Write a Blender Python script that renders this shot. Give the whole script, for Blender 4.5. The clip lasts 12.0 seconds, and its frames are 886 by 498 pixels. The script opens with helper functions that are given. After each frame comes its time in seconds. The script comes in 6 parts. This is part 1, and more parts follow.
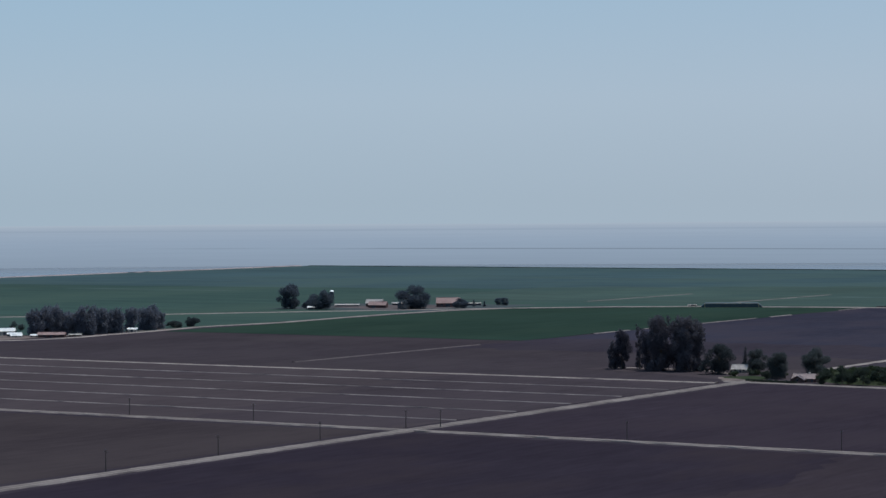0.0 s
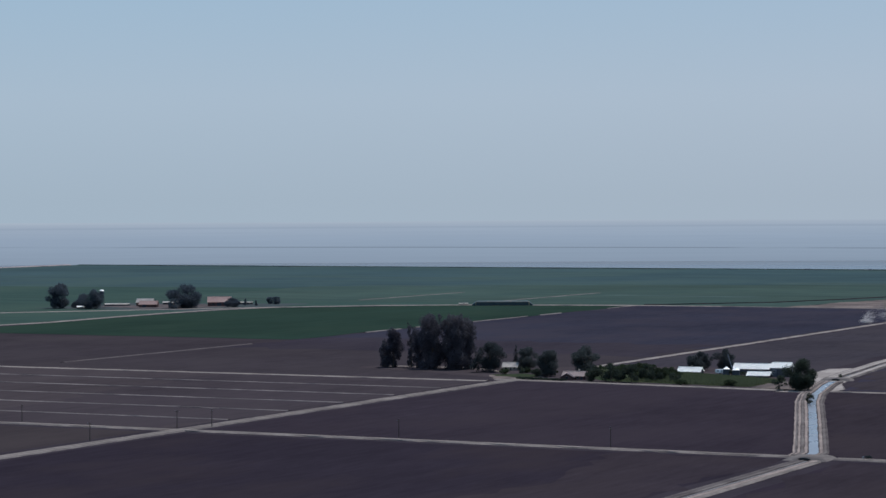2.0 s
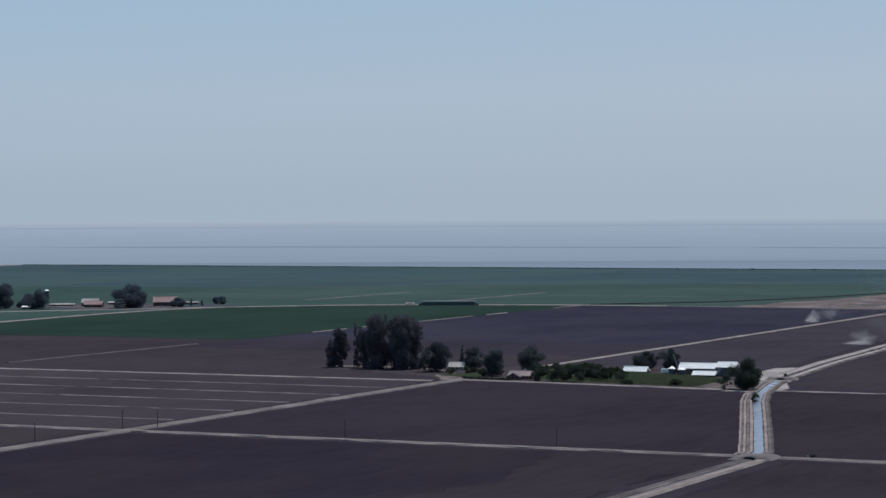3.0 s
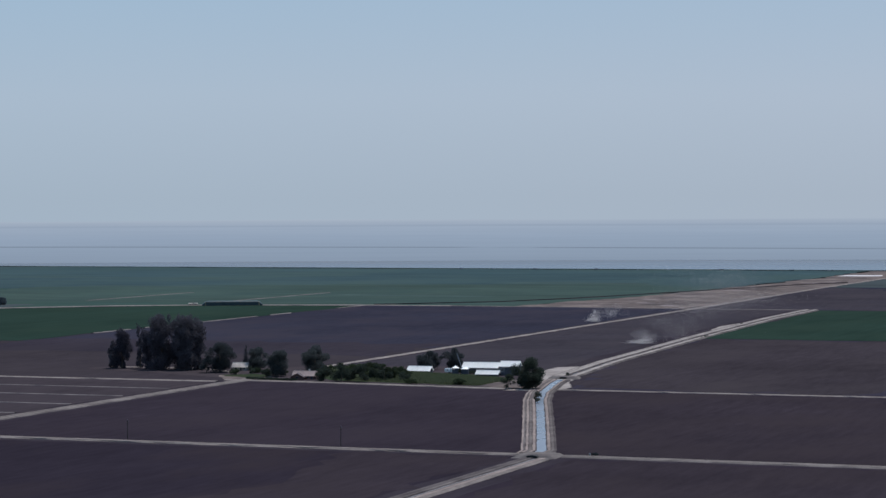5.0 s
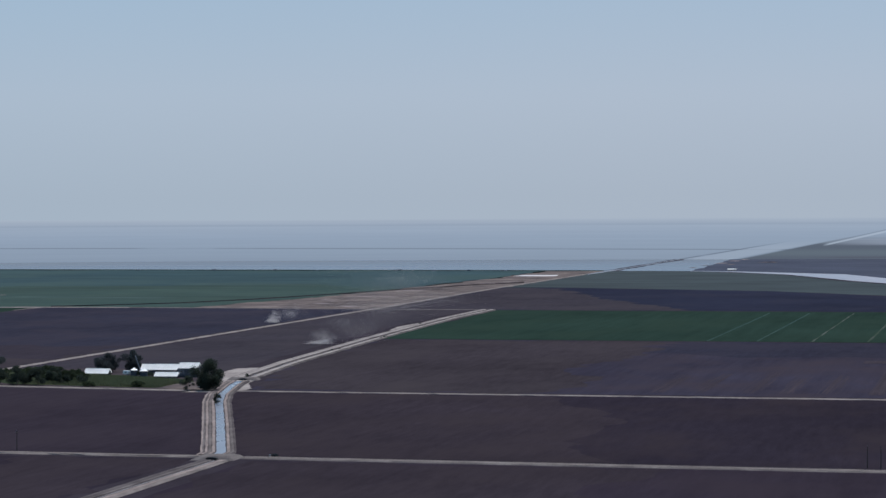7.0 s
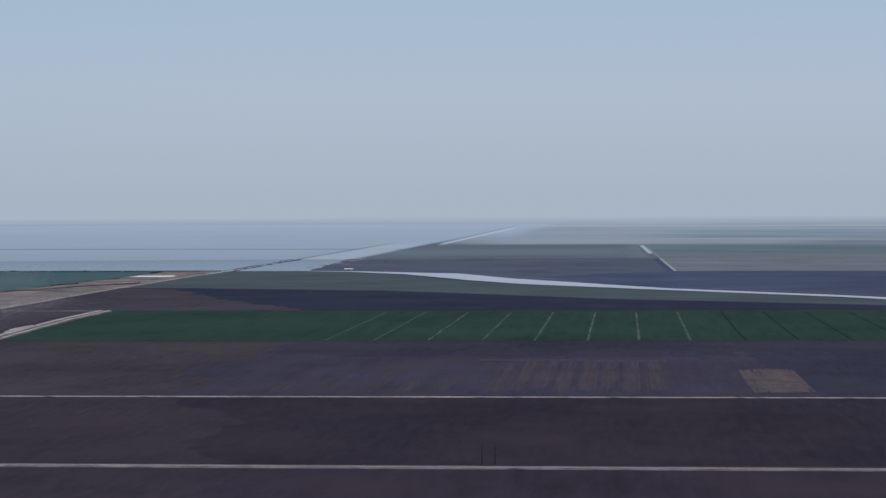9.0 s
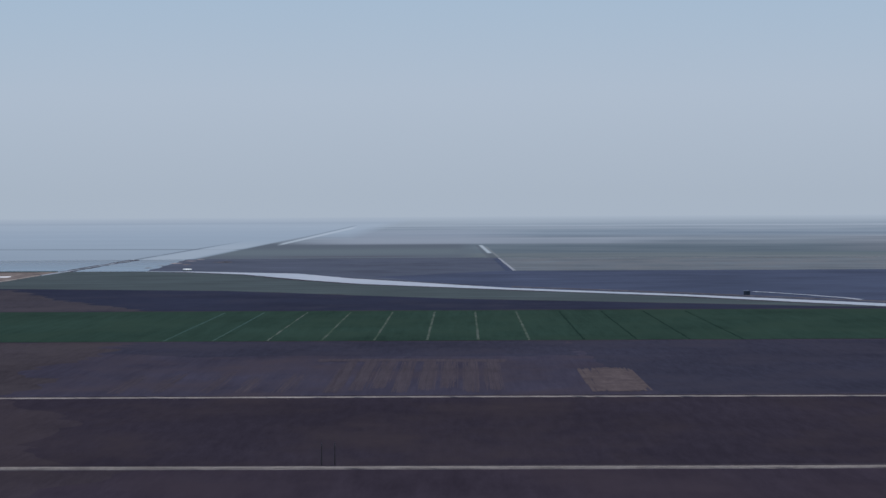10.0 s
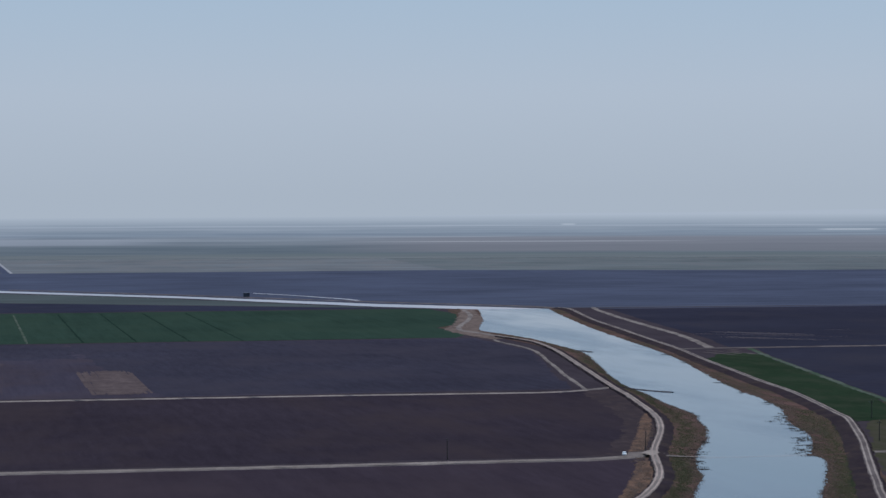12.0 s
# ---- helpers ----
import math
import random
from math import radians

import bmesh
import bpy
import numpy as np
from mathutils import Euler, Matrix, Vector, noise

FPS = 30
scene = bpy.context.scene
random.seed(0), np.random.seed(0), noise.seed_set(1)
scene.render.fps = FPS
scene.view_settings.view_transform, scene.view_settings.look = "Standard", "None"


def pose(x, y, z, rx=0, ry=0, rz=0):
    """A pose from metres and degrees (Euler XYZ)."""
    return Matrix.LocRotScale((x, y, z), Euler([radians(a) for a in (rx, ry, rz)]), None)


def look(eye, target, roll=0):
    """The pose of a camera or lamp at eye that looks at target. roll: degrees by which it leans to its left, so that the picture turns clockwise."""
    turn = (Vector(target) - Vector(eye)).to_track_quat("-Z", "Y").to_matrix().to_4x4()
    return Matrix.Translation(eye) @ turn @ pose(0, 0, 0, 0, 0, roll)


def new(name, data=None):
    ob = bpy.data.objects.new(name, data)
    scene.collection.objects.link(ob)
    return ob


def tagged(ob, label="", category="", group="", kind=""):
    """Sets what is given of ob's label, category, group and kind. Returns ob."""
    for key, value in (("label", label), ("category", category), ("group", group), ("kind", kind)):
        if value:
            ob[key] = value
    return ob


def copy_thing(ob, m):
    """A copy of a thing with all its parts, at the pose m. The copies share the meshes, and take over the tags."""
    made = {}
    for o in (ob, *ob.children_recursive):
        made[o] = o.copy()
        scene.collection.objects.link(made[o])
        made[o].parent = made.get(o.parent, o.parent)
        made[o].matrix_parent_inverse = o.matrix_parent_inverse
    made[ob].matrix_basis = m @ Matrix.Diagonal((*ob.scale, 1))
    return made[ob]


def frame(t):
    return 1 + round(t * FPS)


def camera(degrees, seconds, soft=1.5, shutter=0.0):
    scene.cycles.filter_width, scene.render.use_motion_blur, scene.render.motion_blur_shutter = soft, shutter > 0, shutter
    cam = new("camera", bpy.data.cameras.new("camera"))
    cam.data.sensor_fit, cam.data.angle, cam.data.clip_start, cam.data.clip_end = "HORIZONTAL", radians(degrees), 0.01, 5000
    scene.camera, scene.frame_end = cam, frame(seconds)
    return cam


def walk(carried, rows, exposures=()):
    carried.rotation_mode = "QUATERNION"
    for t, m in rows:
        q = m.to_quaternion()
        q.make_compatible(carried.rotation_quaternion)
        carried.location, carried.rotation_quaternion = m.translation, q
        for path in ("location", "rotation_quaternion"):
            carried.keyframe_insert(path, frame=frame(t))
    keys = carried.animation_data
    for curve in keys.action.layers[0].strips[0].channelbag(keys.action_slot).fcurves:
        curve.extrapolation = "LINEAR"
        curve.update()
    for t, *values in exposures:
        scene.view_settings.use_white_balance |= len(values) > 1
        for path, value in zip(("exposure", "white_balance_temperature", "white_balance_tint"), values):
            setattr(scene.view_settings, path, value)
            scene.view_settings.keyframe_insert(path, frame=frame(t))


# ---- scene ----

# A valley of ploughed fields seen from a hovering drone; the camera stands and pans from the lake towards the river.
# x runs along the field roads, y along the crop rows, away from the camera.
# The plan below is drawn on a grid of PLAN metres, from field roads a quarter mile apart and pole heights.
PLAN = 1.36
cam = camera(20.43, 12.0, soft=1.5)
EYE = 80.0
NORTH = 32.2
ROWS = [
    # seconds, turn to the right, pitch, lean to the right
    (0.0, 0.000, -0.891, 0.367),
    (0.5, 1.137, -0.936, 0.322),
    (1.0, 3.429, -0.959, 0.331),
    (1.5, 4.684, -0.956, 0.314),
    (2.0, 5.314, -0.951, 0.327),
    (2.5, 5.925, -0.953, 0.309),
    (3.0, 6.568, -0.963, 0.317),
    (3.5, 7.861, -0.962, 0.276),
    (3.7, 8.487, -0.964, 0.275),
    (5.3, 12.385, -0.991, 0.243),
    (5.5, 12.978, -0.993, 0.242),
    (6.0, 14.580, -0.997, 0.261),
    (6.5, 16.716, -0.999, 0.251),
    (7.0, 19.062, -1.000, 0.255),
    (7.5, 21.478, -1.006, 0.253),
    (7.7, 22.310, -1.009, 0.252),
    (9.3, 29.065, -1.041, 0.247),
    (9.5, 29.720, -1.044, 0.247),
    (10.0, 31.707, -1.054, 0.289),
    (10.5, 34.581, -1.066, 0.196),
    (11.0, 37.877, -1.078, 0.212),
    (11.5, 41.136, -1.076, 0.227),
    (12.0, 43.328, -1.057, 0.251),
]
walk(cam, [(t, pose(0, 0, EYE * PLAN, 0, 0, NORTH - turn) @ pose(0, 0, 0, 90 + pitch) @ pose(0, 0, 0, 0, 0, -lean))
           for t, turn, pitch, lean in ROWS],
     [(0.0, 0.0, 6500, 7.6), (3.0, 0.0, 6500, 9.6), (6.0, 0.0, 6500, 10.0), (12.0, 0.0, 6500, 10.0)])

# ---- light ----
SUN_EL, SUN_AZ = radians(69), radians(24)
world = bpy.data.worlds.new("world")
scene.world = world
world.use_nodes = True
wn, wl = world.node_tree.nodes, world.node_tree.links
wn.clear()
w_out = wn.new("ShaderNodeOutputWorld")
w_bg = wn.new("ShaderNodeBackground")
w_sky = wn.new("ShaderNodeTexSky")
w_sky.sky_type = "NISHITA"
w_sky.sun_disc = False
w_sky.sun_elevation = SUN_EL
w_sky.sun_rotation = SUN_AZ
w_sky.altitude = 60
w_sky.air_density, w_sky.dust_density, w_sky.ozone_density = 1.0, 2.2, 1.5
w_co = wn.new("ShaderNodeTexCoord")
w_sep = wn.new("ShaderNodeSeparateXYZ")
w_max = wn.new("ShaderNodeMath")
w_max.operation, w_max.inputs[1].default_value = "MAXIMUM", 0.004
w_com = wn.new("ShaderNodeCombineXYZ")
wl.new(w_co.outputs["Generated"], w_sep.inputs[0])
wl.new(w_sep.outputs[0], w_com.inputs[0])
wl.new(w_sep.outputs[1], w_com.inputs[1])
wl.new(w_sep.outputs[2], w_max.inputs[0])
wl.new(w_max.outputs[0], w_com.inputs[2])
wl.new(w_com.outputs[0], w_sky.inputs["Vector"])
# the summer haze that whitens the lowest sky
w_ramp = wn.new("ShaderNodeValToRGB")
w_ramp.color_ramp.elements[0].position, w_ramp.color_ramp.elements[0].color = 0.0, (0.404, 0.480, 0.582, 1)
w_ramp.color_ramp.elements[1].position, w_ramp.color_ramp.elements[1].color = 0.35, (0.22, 0.38, 0.62, 1)
w_e = w_ramp.color_ramp.elements.new(0.045)
w_e.color = (0.425, 0.512, 0.635, 1)
w_e = w_ramp.color_ramp.elements.new(0.11)
w_e.color = (0.338, 0.480, 0.645, 1)
wl.new(w_max.outputs[0], w_ramp.inputs[0])
w_str = wn.new("ShaderNodeVectorMath")
w_str.operation = "SCALE"
w_str.inputs["Scale"].default_value = 0.10
wl.new(w_sky.outputs[0], w_str.inputs[0])
w_mix = wn.new("ShaderNodeMix")
w_mix.data_type = "RGBA"
w_mix.inputs["Factor"].default_value = 0.92
wl.new(w_str.outputs[0], w_mix.inputs["A"])
wl.new(w_ramp.outputs[0], w_mix.inputs["B"])
# away from the sun the haze is thinner and the sky a little bluer
w_west = wn.new("ShaderNodeMapRange")
w_west.inputs["From Min"].default_value, w_west.inputs["From Max"].default_value = -0.15, -0.70
wl.new(w_sep.outputs[0], w_west.inputs[0])
w_tint = wn.new("ShaderNodeMix")
w_tint.data_type, w_tint.blend_type = "RGBA", "MULTIPLY"
w_tint.inputs["B"].default_value = (0.915, 0.985, 1.0, 1)
wl.new(w_west.outputs[0], w_tint.inputs["Factor"])
wl.new(w_mix.outputs["Result"], w_tint.inputs["A"])
wl.new(w_tint.outputs["Result"], w_bg.inputs["Color"])
w_bg.inputs["Strength"].default_value = 1.0
wl.new(w_bg.outputs[0], w_out.inputs[0])

sun_data = bpy.data.lights.new("sun", "SUN")
sun_data.energy, sun_data.angle, sun_data.color = 3.6, radians(0.6), (1.0, 0.965, 0.92)
sun = new("sun", sun_data)
sun_from = Vector((math.sin(SUN_AZ) * math.cos(SUN_EL), math.cos(SUN_AZ) * math.cos(SUN_EL), math.sin(SUN_EL)))
sun.matrix_world = look(Vector((0, 0, 300)) + sun_from * 100, (0, 0, 300))


# ---- materials ----
def base_material(name, rough=0.9, spec=0.2):
    m = bpy.data.materials.new(name)
    m.use_nodes = True
    b = m.node_tree.nodes["Principled BSDF"]
    b.inputs["Roughness"].default_value = rough
    b.inputs["Specular IOR Level"].default_value = spec
    return m, m.node_tree.nodes, m.node_tree.links, b


def noise_node(m, scale, stretch=(1, 1, 1), detail=4.0, rough=0.6):
    n, l = m.node_tree.nodes, m.node_tree.links
    co = n.new("ShaderNodeTexCoord")
    mp = n.new("ShaderNodeMapping")
    mp.inputs["Scale"].default_value = stretch
    tx = n.new("ShaderNodeTexNoise")
    tx.inputs["Scale"].default_value = scale / PLAN
    tx.inputs["Detail"].default_value = detail
    tx.inputs["Roughness"].default_value = rough
    l.new(co.outputs["Object"], mp.inputs[0])
    l.new(mp.outputs[0], tx.inputs["Vector"])
    return tx


def ramp_node(m, source, stops):
    r = m.node_tree.nodes.new("ShaderNodeValToRGB")
    el = r.color_ramp.elements
    for i, (p, c) in enumerate(stops):
        e = el[i] if i < 2 else el.new(p)
        e.position, e.color = p, (*c, 1)
    m.node_tree.links.new(source, r.inputs[0])
    return r


def mix_node(m, a, b, factor=0.5, blend="MIX"):
    x = m.node_tree.nodes.new("ShaderNodeMix")
    x.data_type, x.blend_type = "RGBA", blend
    for key, v in (("A", a), ("B", b)):
        if isinstance(v, tuple):
            x.inputs[key].default_value = (*v, 1)
        else:
            m.node_tree.links.new(v, x.inputs[key])
    if isinstance(factor, float):
        x.inputs["Factor"].default_value = factor
    else:
        m.node_tree.links.new(factor, x.inputs["Factor"])
    return x.outputs["Result"]


def shade(c, k):
    return tuple(min(1.0, v * k) for v in c)


def ground_material(name, colour, patch=None, big=0.006, fine=0.25, stretch=(1, 0.12, 1), contrast=0.17, amount=(0.45, 0.7), rough=0.95, bump=0.3, spot_stretch=0.5):
    """Soil, crop or grass: broad stains, and grain drawn out along the rows."""
    m, n, l, b = base_material(name, rough, 0.0)
    broad = noise_node(m, big, (1, 1, 1), 5)
    grain = noise_node(m, fine, stretch, 9, 0.78)
    c1 = ramp_node(m, broad.outputs["Fac"], [(0.3, shade(colour, 1 - contrast)), (0.7, shade(colour, 1 + contrast))])
    c2 = ramp_node(m, grain.outputs["Fac"], [(0.3, (0.76, 0.76, 0.77)), (0.72, (1.24, 1.24, 1.23))])
    col = mix_node(m, c1.outputs[0], c2.outputs[0], 1.0, "MULTIPLY")
    if patch:
        spot = noise_node(m, big * 2.7, (1, spot_stretch, 1), 6, 0.65)
        f = ramp_node(m, spot.outputs["Fac"], [(amount[0], (0, 0, 0)), (amount[1], (1, 1, 1))])
        col = mix_node(m, col, patch, f.outputs[0])
    l.new(col, b.inputs["Base Color"])
    bp = n.new("ShaderNodeBump")
    bp.inputs["Strength"].default_value, bp.inputs["Distance"].default_value = bump, 0.3
    l.new(grain.outputs["Fac"], bp.inputs["Height"])
    l.new(bp.outputs[0], b.inputs["Normal"])
    return m


def plain_material(name, colour, rough=0.7, var=0.15, scale=0.6, metal=0.0, spec=0.3, stretch=(1, 1, 1), by_object=0.0):
    """Painted, wooden or leafy surface with a mottled tone."""
    m, n, l, b = base_material(name, rough, spec)
    b.inputs["Metallic"].default_value = metal
    tx = noise_node(m, scale, stretch, 5, 0.65)
    c = ramp_node(m, tx.outputs["Fac"], [(0.3, shade(colour, 1 - var)), (0.7, shade(colour, 1 + var))])
    col = c.outputs[0]
    if by_object:
        oi = n.new("ShaderNodeObjectInfo")
        k = ramp_node(m, oi.outputs["Random"], [(0.0, (1 - by_object,) * 3), (1.0, (1 + by_object,) * 3)])
        col = mix_node(m, col, k.outputs[0], 1.0, "MULTIPLY")
    l.new(col, b.inputs["Base Color"])
    return m


def leaf_material(name, colour, by_object=0.2):
    """Leaves: each clump its own tone, a little light coming through."""
    m, n, l, b = base_material(name, 0.8, 0.05)
    geo = n.new("ShaderNodeNewGeometry")
    k = ramp_node(m, geo.outputs["Random Per Island"], [(0.0, shade(colour, 0.84)), (1.0, shade(colour, 1.16))])
    oi = n.new("ShaderNodeObjectInfo")
    k2 = ramp_node(m, oi.outputs["Random"], [(0.0, (1 - by_object,) * 3), (1.0, (1 + by_object, 1 + by_object, 1 + 0.5 * by_object))])
    col = mix_node(m, k.outputs[0], k2.outputs[0], 1.0, "MULTIPLY")
    l.new(col, b.inputs["Base Color"])
    tr = n.new("ShaderNodeBsdfTranslucent")
    l.new(col, tr.inputs["Color"])
    mx = n.new("ShaderNodeMixShader")
    mx.inputs[0].default_value = 0.45
    l.new(b.outputs[0], mx.inputs[1])
    l.new(tr.outputs[0], mx.inputs[2])
    l.new(mx.outputs[0], n["Material Output"].inputs["Surface"])
    return m


def water_material(name, deep, rough=(0.06, 0.22), scale=0.02, stretch=(1, 1, 1), ruffle=0.03, var=0.22):
    """Still shallow water with wind-ruffled patches."""
    m, n, l, b = base_material(name, 0.1, 0.5)
    b.inputs["IOR"].default_value = 1.33
    tx = noise_node(m, scale, stretch, 6, 0.6)
    c = ramp_node(m, tx.outputs["Fac"], [(0.3, shade(deep, 1 - var)), (0.7, shade(deep, 1 + var))])
    l.new(c.outputs[0], b.inputs["Base Color"])
    r = ramp_node(m, tx.outputs["Fac"], [(0.35, (rough[0],) * 3), (0.65, (rough[1],) * 3)])
    l.new(r.outputs[0], b.inputs["Roughness"])
    fine = noise_node(m, 1.2, (1, 1, 1), 3)
    bp = n.new("ShaderNodeBump")
    bp.inputs["Distance"].default_value = 0.05
    wind = n.new("ShaderNodeMapRange")
    wind.inputs["From Min"].default_value, wind.inputs["From Max"].default_value = 0.46, 0.60
    wind.inputs["To Min"].default_value, wind.inputs["To Max"].default_value = min(0.02, ruffle), ruffle
    l.new(tx.outputs["Fac"], wind.inputs[0])
    l.new(wind.outputs[0], bp.inputs["Strength"])
    l.new(fine.outputs["Fac"], bp.inputs["Height"])
    l.new(bp.outputs[0], b.inputs["Normal"])
    return m


SOIL = ground_material("soil", (0.0318, 0.0268, 0.0345), (0.0380, 0.0322, 0.0392))
SOIL_WARM = ground_material("soil_warm", (0.0351, 0.0289, 0.0328), (0.0421, 0.0347, 0.0374))
SOIL_DARK = ground_material("soil_dark", (0.0226, 0.0187, 0.0266), (0.0296, 0.0233, 0.0280))
SOIL_MIDDLE = ground_material("soil_middle", (0.0272, 0.0220, 0.0300), (0.0318, 0.0255, 0.0328))
SOIL_DUST = ground_material("soil_dusty", (0.0350, 0.0294, 0.0352), (0.0415, 0.0350, 0.0398))
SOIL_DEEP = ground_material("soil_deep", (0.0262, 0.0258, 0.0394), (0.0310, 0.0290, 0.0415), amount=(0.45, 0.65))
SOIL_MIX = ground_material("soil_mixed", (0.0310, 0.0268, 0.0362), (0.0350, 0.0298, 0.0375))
# bluer than the near soil: haze of the middle distance painted in
SOIL_BLUE_HAZED = ground_material("soil_bluish_hazed", (0.0278, 0.0276, 0.0415), (0.0352, 0.0316, 0.0432), amount=(0.45, 0.65))
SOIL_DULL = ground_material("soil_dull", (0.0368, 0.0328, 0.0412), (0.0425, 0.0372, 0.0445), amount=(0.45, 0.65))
# farther dark soil, its blue standing for haze
SOIL_NAVY_HAZED = ground_material("soil_navy_hazed", (0.0205, 0.0228, 0.0385), (0.0262, 0.0268, 0.0408), amount=(0.5, 0.7), stretch=(0.3, 1, 1))
SOIL_BROWN = ground_material("soil_brown", (0.0262, 0.0209, 0.0294), (0.0323, 0.0250, 0.0322), stretch=(1, 0.1, 1), fine=0.12)
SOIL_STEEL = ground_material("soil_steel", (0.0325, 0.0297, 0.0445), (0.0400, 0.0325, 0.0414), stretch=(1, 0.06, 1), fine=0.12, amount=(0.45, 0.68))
SOIL_PALE = ground_material("soil_pale", (0.0458, 0.0377, 0.0427), (0.0547, 0.0454, 0.0503))
# the two far soils: haze painted in as paler, bluer base colour
SOIL_FAR_HAZED = ground_material("soil_far_hazed", (0.0440, 0.0525, 0.0825), stretch=(0.2, 1, 1), fine=0.05)
SOIL_MAUVE_HAZED = ground_material("soil_mauve_hazed", (0.0555, 0.0622, 0.0860), (0.0625, 0.0700, 0.0930), stretch=(0.15, 1, 1), fine=0.03)
GREEN = ground_material("crop_green", (0.0182, 0.0336, 0.0272), (0.0216, 0.0374, 0.0290), stretch=(1, 0.05, 1), fine=0.15)
# middle and far crops down to the stubble: haze paled and blued into them
GREEN_MID_HAZED = ground_material("crop_middle_hazed", (0.0335, 0.0582, 0.0532), (0.0415, 0.0655, 0.0555), stretch=(0.15, 1, 1), fine=0.03, big=0.002)
GREEN_FAR_HAZED = ground_material("crop_far_hazed", (0.0390, 0.0648, 0.0730), (0.0468, 0.0725, 0.0705), stretch=(0.12, 1, 1), fine=0.03, big=0.002)
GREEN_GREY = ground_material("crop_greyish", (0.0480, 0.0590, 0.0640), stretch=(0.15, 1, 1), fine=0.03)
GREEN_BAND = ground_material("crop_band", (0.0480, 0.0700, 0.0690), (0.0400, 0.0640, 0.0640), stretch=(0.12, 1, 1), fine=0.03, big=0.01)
STUBBLE_HAZED = ground_material("stubble", (0.0960, 0.1070, 0.1210), (0.1120, 0.1130, 0.1220), stretch=(0.15, 1, 1), fine=0.02)
GRASS = ground_material("grass", (0.0265, 0.0370, 0.0220), (0.0420, 0.0460, 0.0310), big=0.03, fine=0.6, stretch=(1, 1, 1))
DRY = ground_material("dry_ground", (0.1400, 0.1142, 0.1075), (0.0762, 0.0650, 0.0672), big=0.016, fine=0.12, stretch=(1, 0.4, 1), contrast=0.25, amount=(0.42, 0.62))
BANK = ground_material("bank_earth", (0.0690, 0.0430, 0.0410), (0.0400, 0.0345, 0.0260), big=0.05, fine=0.6, stretch=(1, 0.2, 1), contrast=0.25, amount=(0.40, 0.62), spot_stretch=0.12)
ROAD = ground_material("road_dirt", (0.2021, 0.1763, 0.1677), (0.1419, 0.1204, 0.1170), big=0.03, fine=0.5, stretch=(1, 1, 1), contrast=0.15)
ROAD_DIM = ground_material("track_dirt", (0.0989, 0.0860, 0.0877), (0.0645, 0.0550, 0.0585), big=0.03, fine=0.5, stretch=(1, 1, 1), contrast=0.15, amount=(0.4, 0.6))
BERM = ground_material("tan_berm", (0.2380, 0.1950, 0.1830), (0.1500, 0.1230, 0.1180), big=0.04, fine=0.5, stretch=(1, 1, 1), contrast=0.15)
ROAD_MID = ground_material("road_gravel", (0.1505, 0.1333, 0.1307), (0.0989, 0.0860, 0.0860), big=0.03, fine=0.5, stretch=(1, 1, 1), contrast=0.15, amount=(0.4, 0.6))
FURROW = ground_material("furrow_earth", (0.165, 0.146, 0.146), (0.090, 0.079, 0.082), big=0.012, fine=0.3, stretch=(1, 1, 1), contrast=0.25, amount=(0.42, 0.62))
CHECK = ground_material("check_earth", (0.0645, 0.0757, 0.0671), (0.0344, 0.0516, 0.0387), big=0.02, fine=0.3, stretch=(1, 1, 1), amount=(0.42, 0.58))
GREEN_RIVER = ground_material("river_meadow", (0.0135, 0.0245, 0.0150), (0.0250, 0.0320, 0.0225), big=0.02, fine=0.3, stretch=(1, 1, 1))
ORANGE = ground_material("orange_earth", (0.100, 0.064, 0.050), (0.050, 0.037, 0.035), big=0.08, fine=0.4, stretch=(1, 1, 1), amount=(0.42, 0.6))
PALE_FLAT = ground_material("pale_flat", (0.25, 0.21, 0.215), (0.16, 0.135, 0.14), big=0.02, fine=0.1, stretch=(1, 0.3, 1))
SALT = ground_material("white_crust", (0.50, 0.47, 0.475), (0.40, 0.37, 0.37), big=0.03, fine=0.2, stretch=(1, 1, 1))
VERGE = ground_material("olive_verge", (0.0330, 0.0335, 0.0230), (0.0420, 0.0380, 0.0320), big=0.05, fine=0.4, stretch=(1, 1, 1))
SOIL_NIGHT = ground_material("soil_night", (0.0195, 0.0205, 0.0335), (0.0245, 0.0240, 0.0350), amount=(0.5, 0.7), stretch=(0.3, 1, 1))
MUD = ground_material("mud", (0.0224, 0.0181, 0.0232), (0.0361, 0.0284, 0.0284), big=0.05, fine=0.5, stretch=(1, 1, 1))
LAKE = water_material("lake_water", (0.108, 0.131, 0.160), (0.22, 0.30), 0.002, (0.15, 1, 1), 0.0, 0.05)
MURKY = water_material("ditch_water", (0.165, 0.160, 0.170), (0.55, 0.7), 0.2, (1, 1, 1), 0.3)
WATER = water_material("river_water", (0.05, 0.066, 0.088), (0.04, 0.20), 0.016, (1, 0.22, 1), 1.0, 0.3)
BARK = plain_material("bark", (0.10, 0.08, 0.065), 0.9, 0.3, 3.0)
# eucalyptus and yard leaves: tones lifted and cooled, putting haze into the colour
LEAF_EUC = leaf_material("leaf_eucalyptus", (0.088, 0.083, 0.106))
LEAF = leaf_material("leaf_green", (0.058, 0.067, 0.074))
LEAF_HEDGE = leaf_material("leaf_hedge", (0.043, 0.055, 0.046))
# distant leaves: haze painted in as a paler, bluer green
LEAF_HAZE = leaf_material("leaf_hazed", (0.150, 0.158, 0.198))
LEAF_FAR_HAZED = leaf_material("leaf_far_hazed", (0.080, 0.096, 0.124))
LEAF_GRASS = leaf_material("grass_blades", (0.108, 0.122, 0.074))
LEAF_DEAD = leaf_material("dead_weeds", (0.235, 0.185, 0.200))
